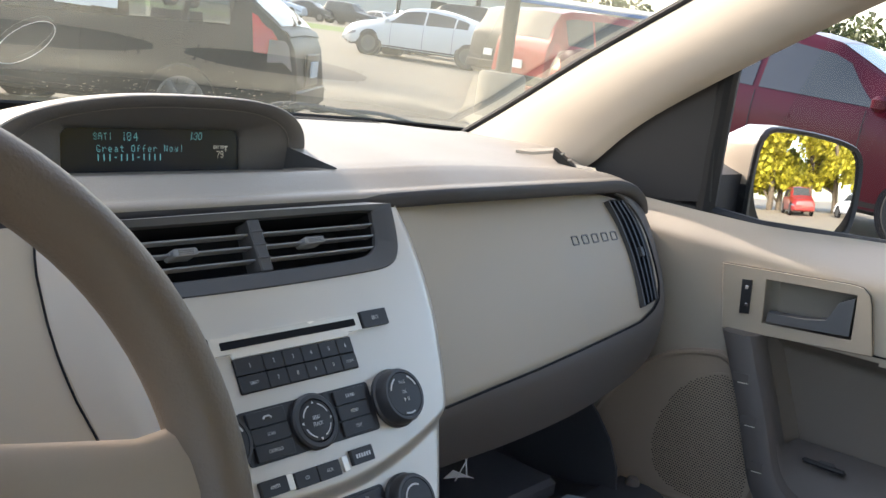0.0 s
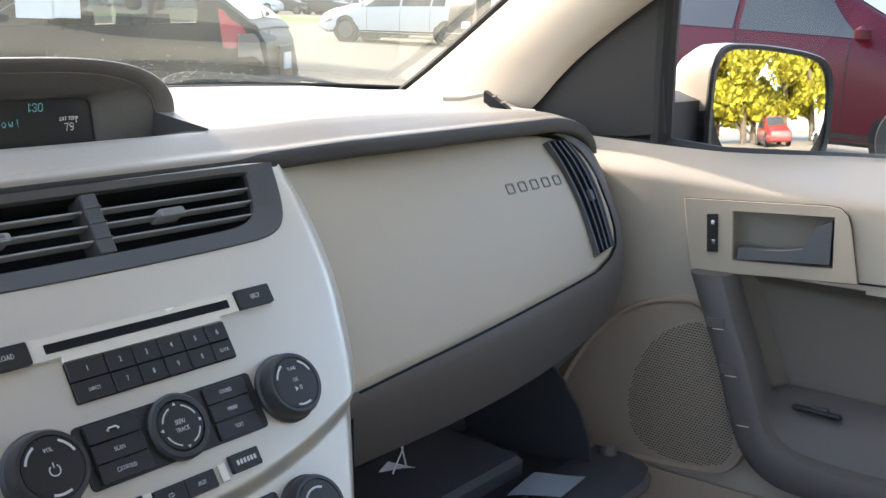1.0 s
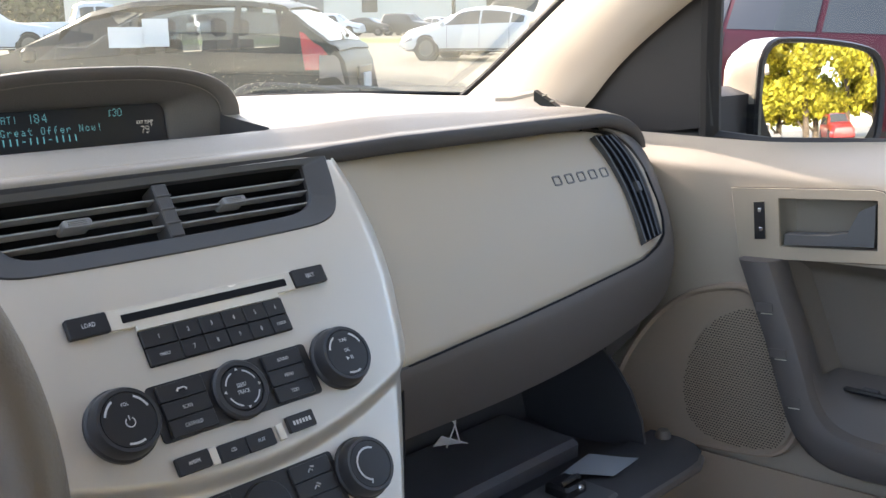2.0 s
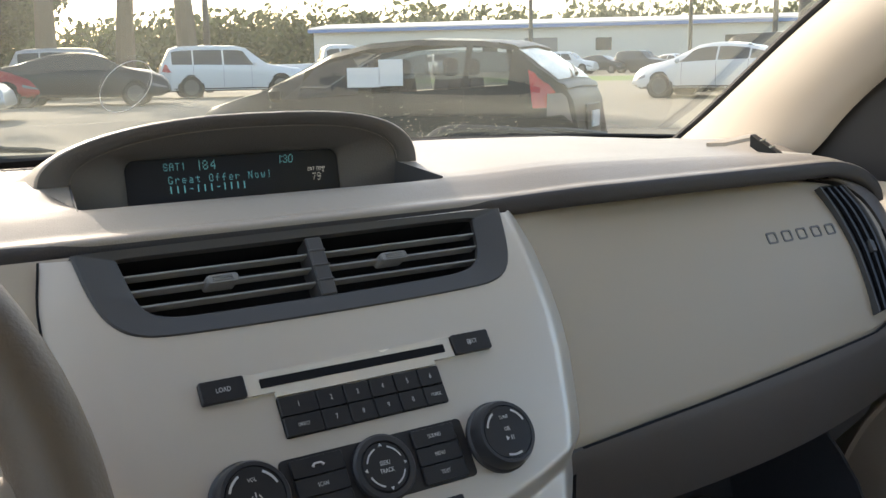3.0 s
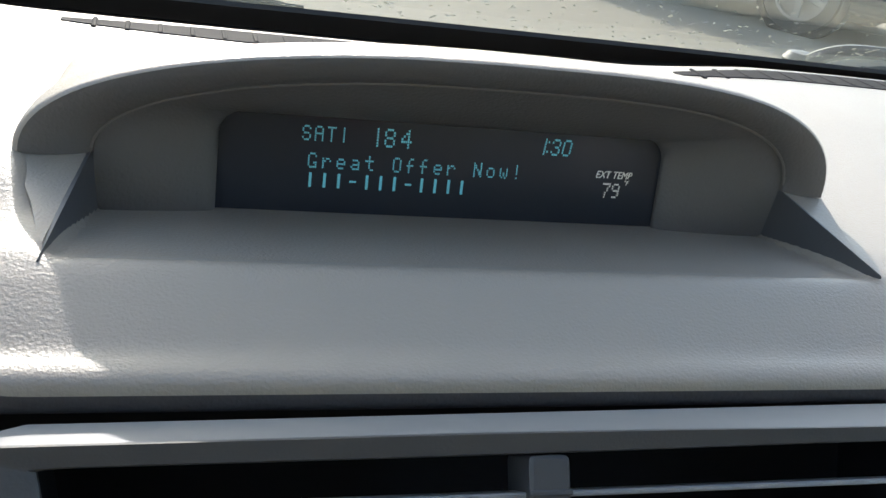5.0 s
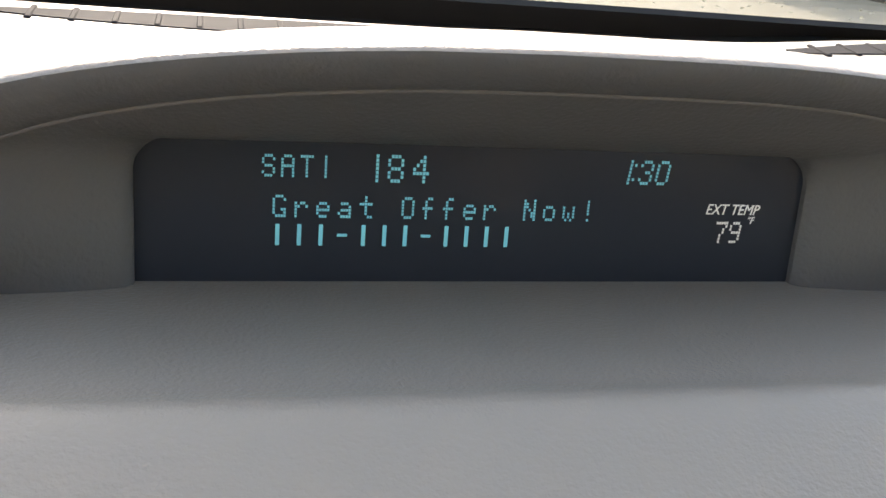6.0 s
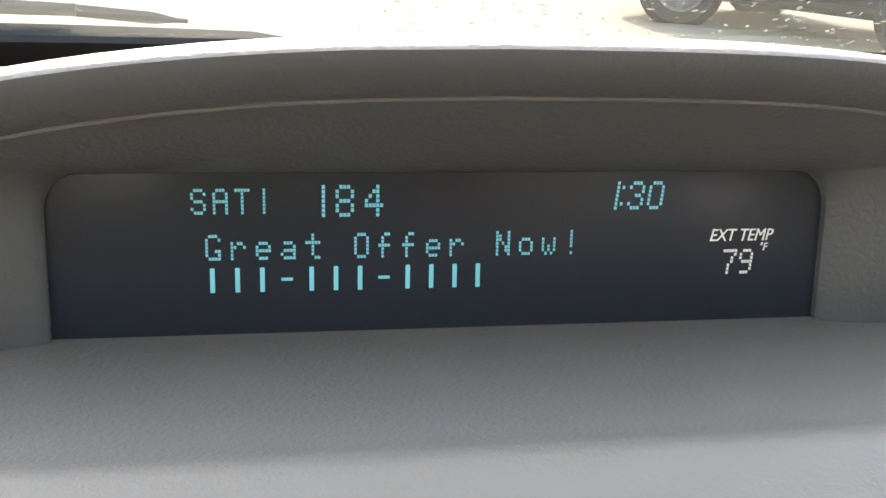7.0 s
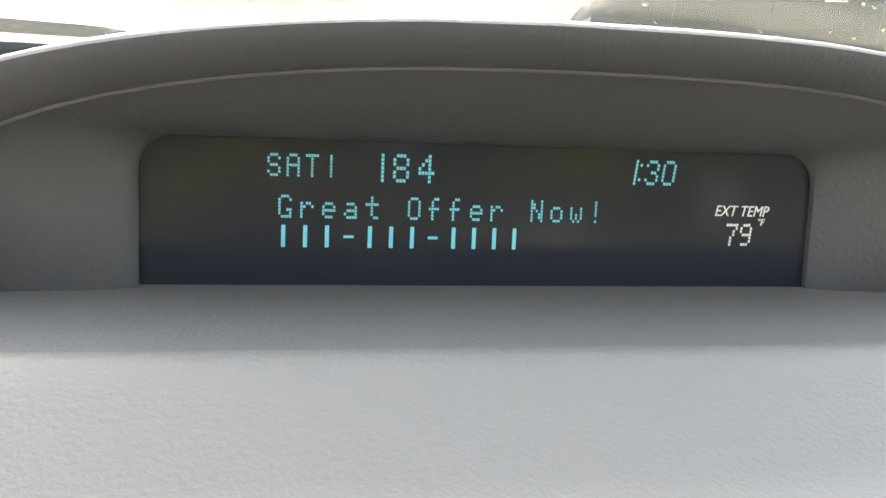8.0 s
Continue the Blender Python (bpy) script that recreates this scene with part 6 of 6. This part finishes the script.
# ---------- lamp post, poles, workshop, verge ----------
post = thing("lamp_post", (12.10, 8.86, ground_height(12.10, 8.86)), "dark steel lamp post on a round concrete base", "lamp post")
part("base", disc([(0.37, 0), (0.37, 0.62), (0.34, 0.68), (0.12, 0.69)], Matrix.Translation(BASE[post]), 28), CONCRETE, post, "round weathered concrete base")
part("shaft", disc([(0.13, 0.66), (0.12, 1.0), (0.11, 7.5), (0.10, 7.6)], Matrix.Translation(BASE[post]), 16), POLE, post)
for ang, dist, h in ((20.0, 45, 10), (38.2, 70, 11), (47.0, 75, 10), (51.5, 55, 9)):
    a = radians(ang)
    x, y = dist * math.sin(a), dist * math.cos(a)
    p = thing("utility_pole", (x, y, ground_height(x, y)), "thin dark utility pole against the sky", "pole", "utility poles")
    part("pole", disc([(0.16, 0), (0.13, h * 0.6), (0.10, h)], Matrix.Translation(BASE[p]), 12), POLE, p)
    part("cross_arm", block(1.8, 0.1, 0.12, Matrix.Translation(BASE[p]) @ pose(0, 0, h - 0.7, 0, 0, 30), 0.02), POLE, p)

a0 = radians(44)
BC = Vector((98 * math.sin(a0), 98 * math.cos(a0), ground_height(70, 70)))
BM = Matrix.Translation(BC) @ pose(0, 0, 0, 0, 0, -44)
shop = thing("workshop_building", BC, "long low cream metal workshop with a blue eave", "building")
part("wall", block(64, 14, 4.3, BM @ pose(0, 7, 0), 0.05), WALL_METAL, shop, "cream metal siding")
part("roof", loft([[BM @ Vector((sx * 32.4, y, z)) for y, z in ((-0.5, 4.25), (-0.5, 4.6), (7, 5.3), (14.5, 4.6), (14.5, 4.25))] for sx in (-1, 1)]), WALL_METAL, shop, "shallow pale roof")
part("eave", block(64.8, 0.14, 0.32, BM @ pose(0, -0.55, 4.15), 0.02), ROOF_BLUE, shop, "blue eave board")
for x in (-24, -14, -3, 9, 20):
    wdw = part("window", block(1.5, 0.08, 1.2, BM @ pose(x, -0.02, 1.9), 0.02), CARGLASS, shop, "dark window")
    part("window_frame", block(1.7, 0.05, 0.1, BM @ pose(x, -0.03, 1.82), 0.01), WALL_METAL, wdw)
for x in (-9, 14):
    part("roller_door", block(3.2, 0.1, 3.2, BM @ pose(x, -0.02, 0.0), 0.02), STRIP, shop, "grey roller door")


def verge_mesh():
    def fn(u, v):
        a, d = radians(26 + 44 * u), 58 + 14 * v
        x, y = d * math.sin(a), d * math.cos(a)
        return Vector((x, y, ground_height(x, y) + 0.05 * math.sin(math.pi * min(1, max(0, v))) + 0.02))
    return sheet(fn, 60, 8)


structure("verge", verge_mesh(), GRASS, "mown dry green grass strip", "grass")


# ---------- trees ----------
def leaf_cloud(rnd, blobs, count, size):
    """Many small leaf clumps scattered through uneven blobs."""
    verts, faces = [], []
    for _ in range(count):
        c, r = blobs[rnd.randrange(len(blobs))]
        d = Vector((rnd.gauss(0, 1), rnd.gauss(0, 1), rnd.gauss(0, 0.8)))
        d = d.normalized() * r * rnd.random() ** 0.45
        p = c + d
        s = size * rnd.uniform(0.5, 1.4)
        e = Vector((rnd.gauss(0, 1), rnd.gauss(0, 1), rnd.gauss(0, 1))).normalized()
        f = e.orthogonal().normalized()
        g = e.cross(f)
        n = len(verts)
        verts += [p + f * s, p + g * s * 0.6, p - f * s * 0.9, p - g * s * 0.55]
        faces.append((n, n + 1, n + 2, n + 3))
    me = bpy.data.meshes.new("crown")
    me.from_pydata([tuple(v) for v in verts], [], faces)
    return me


def tree(at, height, spread, seed, leaf, label, count=5000, size=0.16, trunk=0.28, low=0.35):
    rnd = random.Random(seed)
    x, y = at
    base = Vector((x, y, ground_height(x, y)))
    root = thing("tree", base, label, "tree", "trees")
    blobs = []
    wood = []
    lean = Vector((rnd.uniform(-0.8, 0.8), rnd.uniform(-0.8, 0.8), 0))
    top = base + lean + Vector((0, 0, height * 0.75))
    wood.append(tube([base - Vector((0, 0, 0.2)), base + lean * 0.2 + Vector((0, 0, height * 0.2)), base + lean * 0.6 + Vector((0, 0, height * 0.5)), top], [trunk * 1.25, trunk, trunk * 0.65, trunk * 0.2], 10))
    for k in range(9):
        f = low + (0.95 - low) * k / 8
        a = rnd.uniform(0, 6.28)
        o = base + lean * f + Vector((0, 0, height * 0.72 * f))
        reach = spread * rnd.uniform(0.55, 1.0) * (1.1 - 0.5 * f)
        tip = o + Vector((math.cos(a) * reach, math.sin(a) * reach, height * rnd.uniform(0.08, 0.25)))
        mid = o.lerp(tip, 0.5) + Vector((0, 0, rnd.uniform(-0.2, 0.3)))
        wood.append(tube([o, mid, tip], [trunk * 0.45 * (1.1 - f), trunk * 0.28 * (1.1 - f), 0.02], 6))
        blobs += [(tip, spread * rnd.uniform(0.22, 0.42)), (mid + Vector((0, 0, 0.4)), spread * rnd.uniform(0.18, 0.34))]
    blobs.append((top + Vector((0, 0, height * 0.1)), spread * 0.4))
    part("trunk", merge(*wood), BARK, root, "grey-brown trunk and limbs")
    me = leaf_cloud(rnd, [(c - base, r) for c, r in blobs], count, size)
    me.materials.append(leaf)
    crown = new("crown", me)
    crown.parent = root
    tagged(crown, "uneven leafy crown with gaps")
    return root


rt = random.Random(11)
for k in range(10):
    ang = radians(-32 + 4.4 * k + rt.uniform(-1.2, 1.2))
    d = rt.uniform(38, 58)
    tree((d * math.sin(ang), d * math.cos(ang)), rt.uniform(9, 14), rt.uniform(3.5, 5.5), 100 + k, LEAF, "tall leafy tree at the edge of the car park", 38000, 0.15, 0.30, 0.1)
for ang, d in ((11.5, 37), (15.5, 40), (19.0, 37), (2, 33)):
    a = radians(ang)
    tree((d * math.sin(a), d * math.cos(a)), 13, 4.5, 300 + int(ang * 2), LEAF, "tall tree with bare leaning trunks by the parked cars", 7000, 0.12, 0.34, 0.55)
for k in range(12):
    x = -6 + 2.6 * k + rt.uniform(-1, 1)
    tree((x, -27 - rt.uniform(0, 6)), rt.uniform(11, 14), rt.uniform(3.6, 4.8), 200 + k, LEAF_YELLOW, "yellow-green tree behind the camera car", 16000, 0.22, 0.25, 0.05)


def far_woods():
    rnd = random.Random(3)
    blobs = []
    for k in range(200):
        a = radians(-60 + 175 * k / 199)
        d = 135 + rnd.uniform(-8, 8)
        blobs.append((Vector((d * math.sin(a), d * math.cos(a), 2.0 + rnd.uniform(0, 4.0))), rnd.uniform(3.5, 6.5)))
    return leaf_cloud(rnd, blobs, 130000, 0.50)


wm = far_woods()
wm.materials.append(LEAF)
tagged(new("far_woods", wm), "distant dark green belt of trees", "trees", "", "stuff")
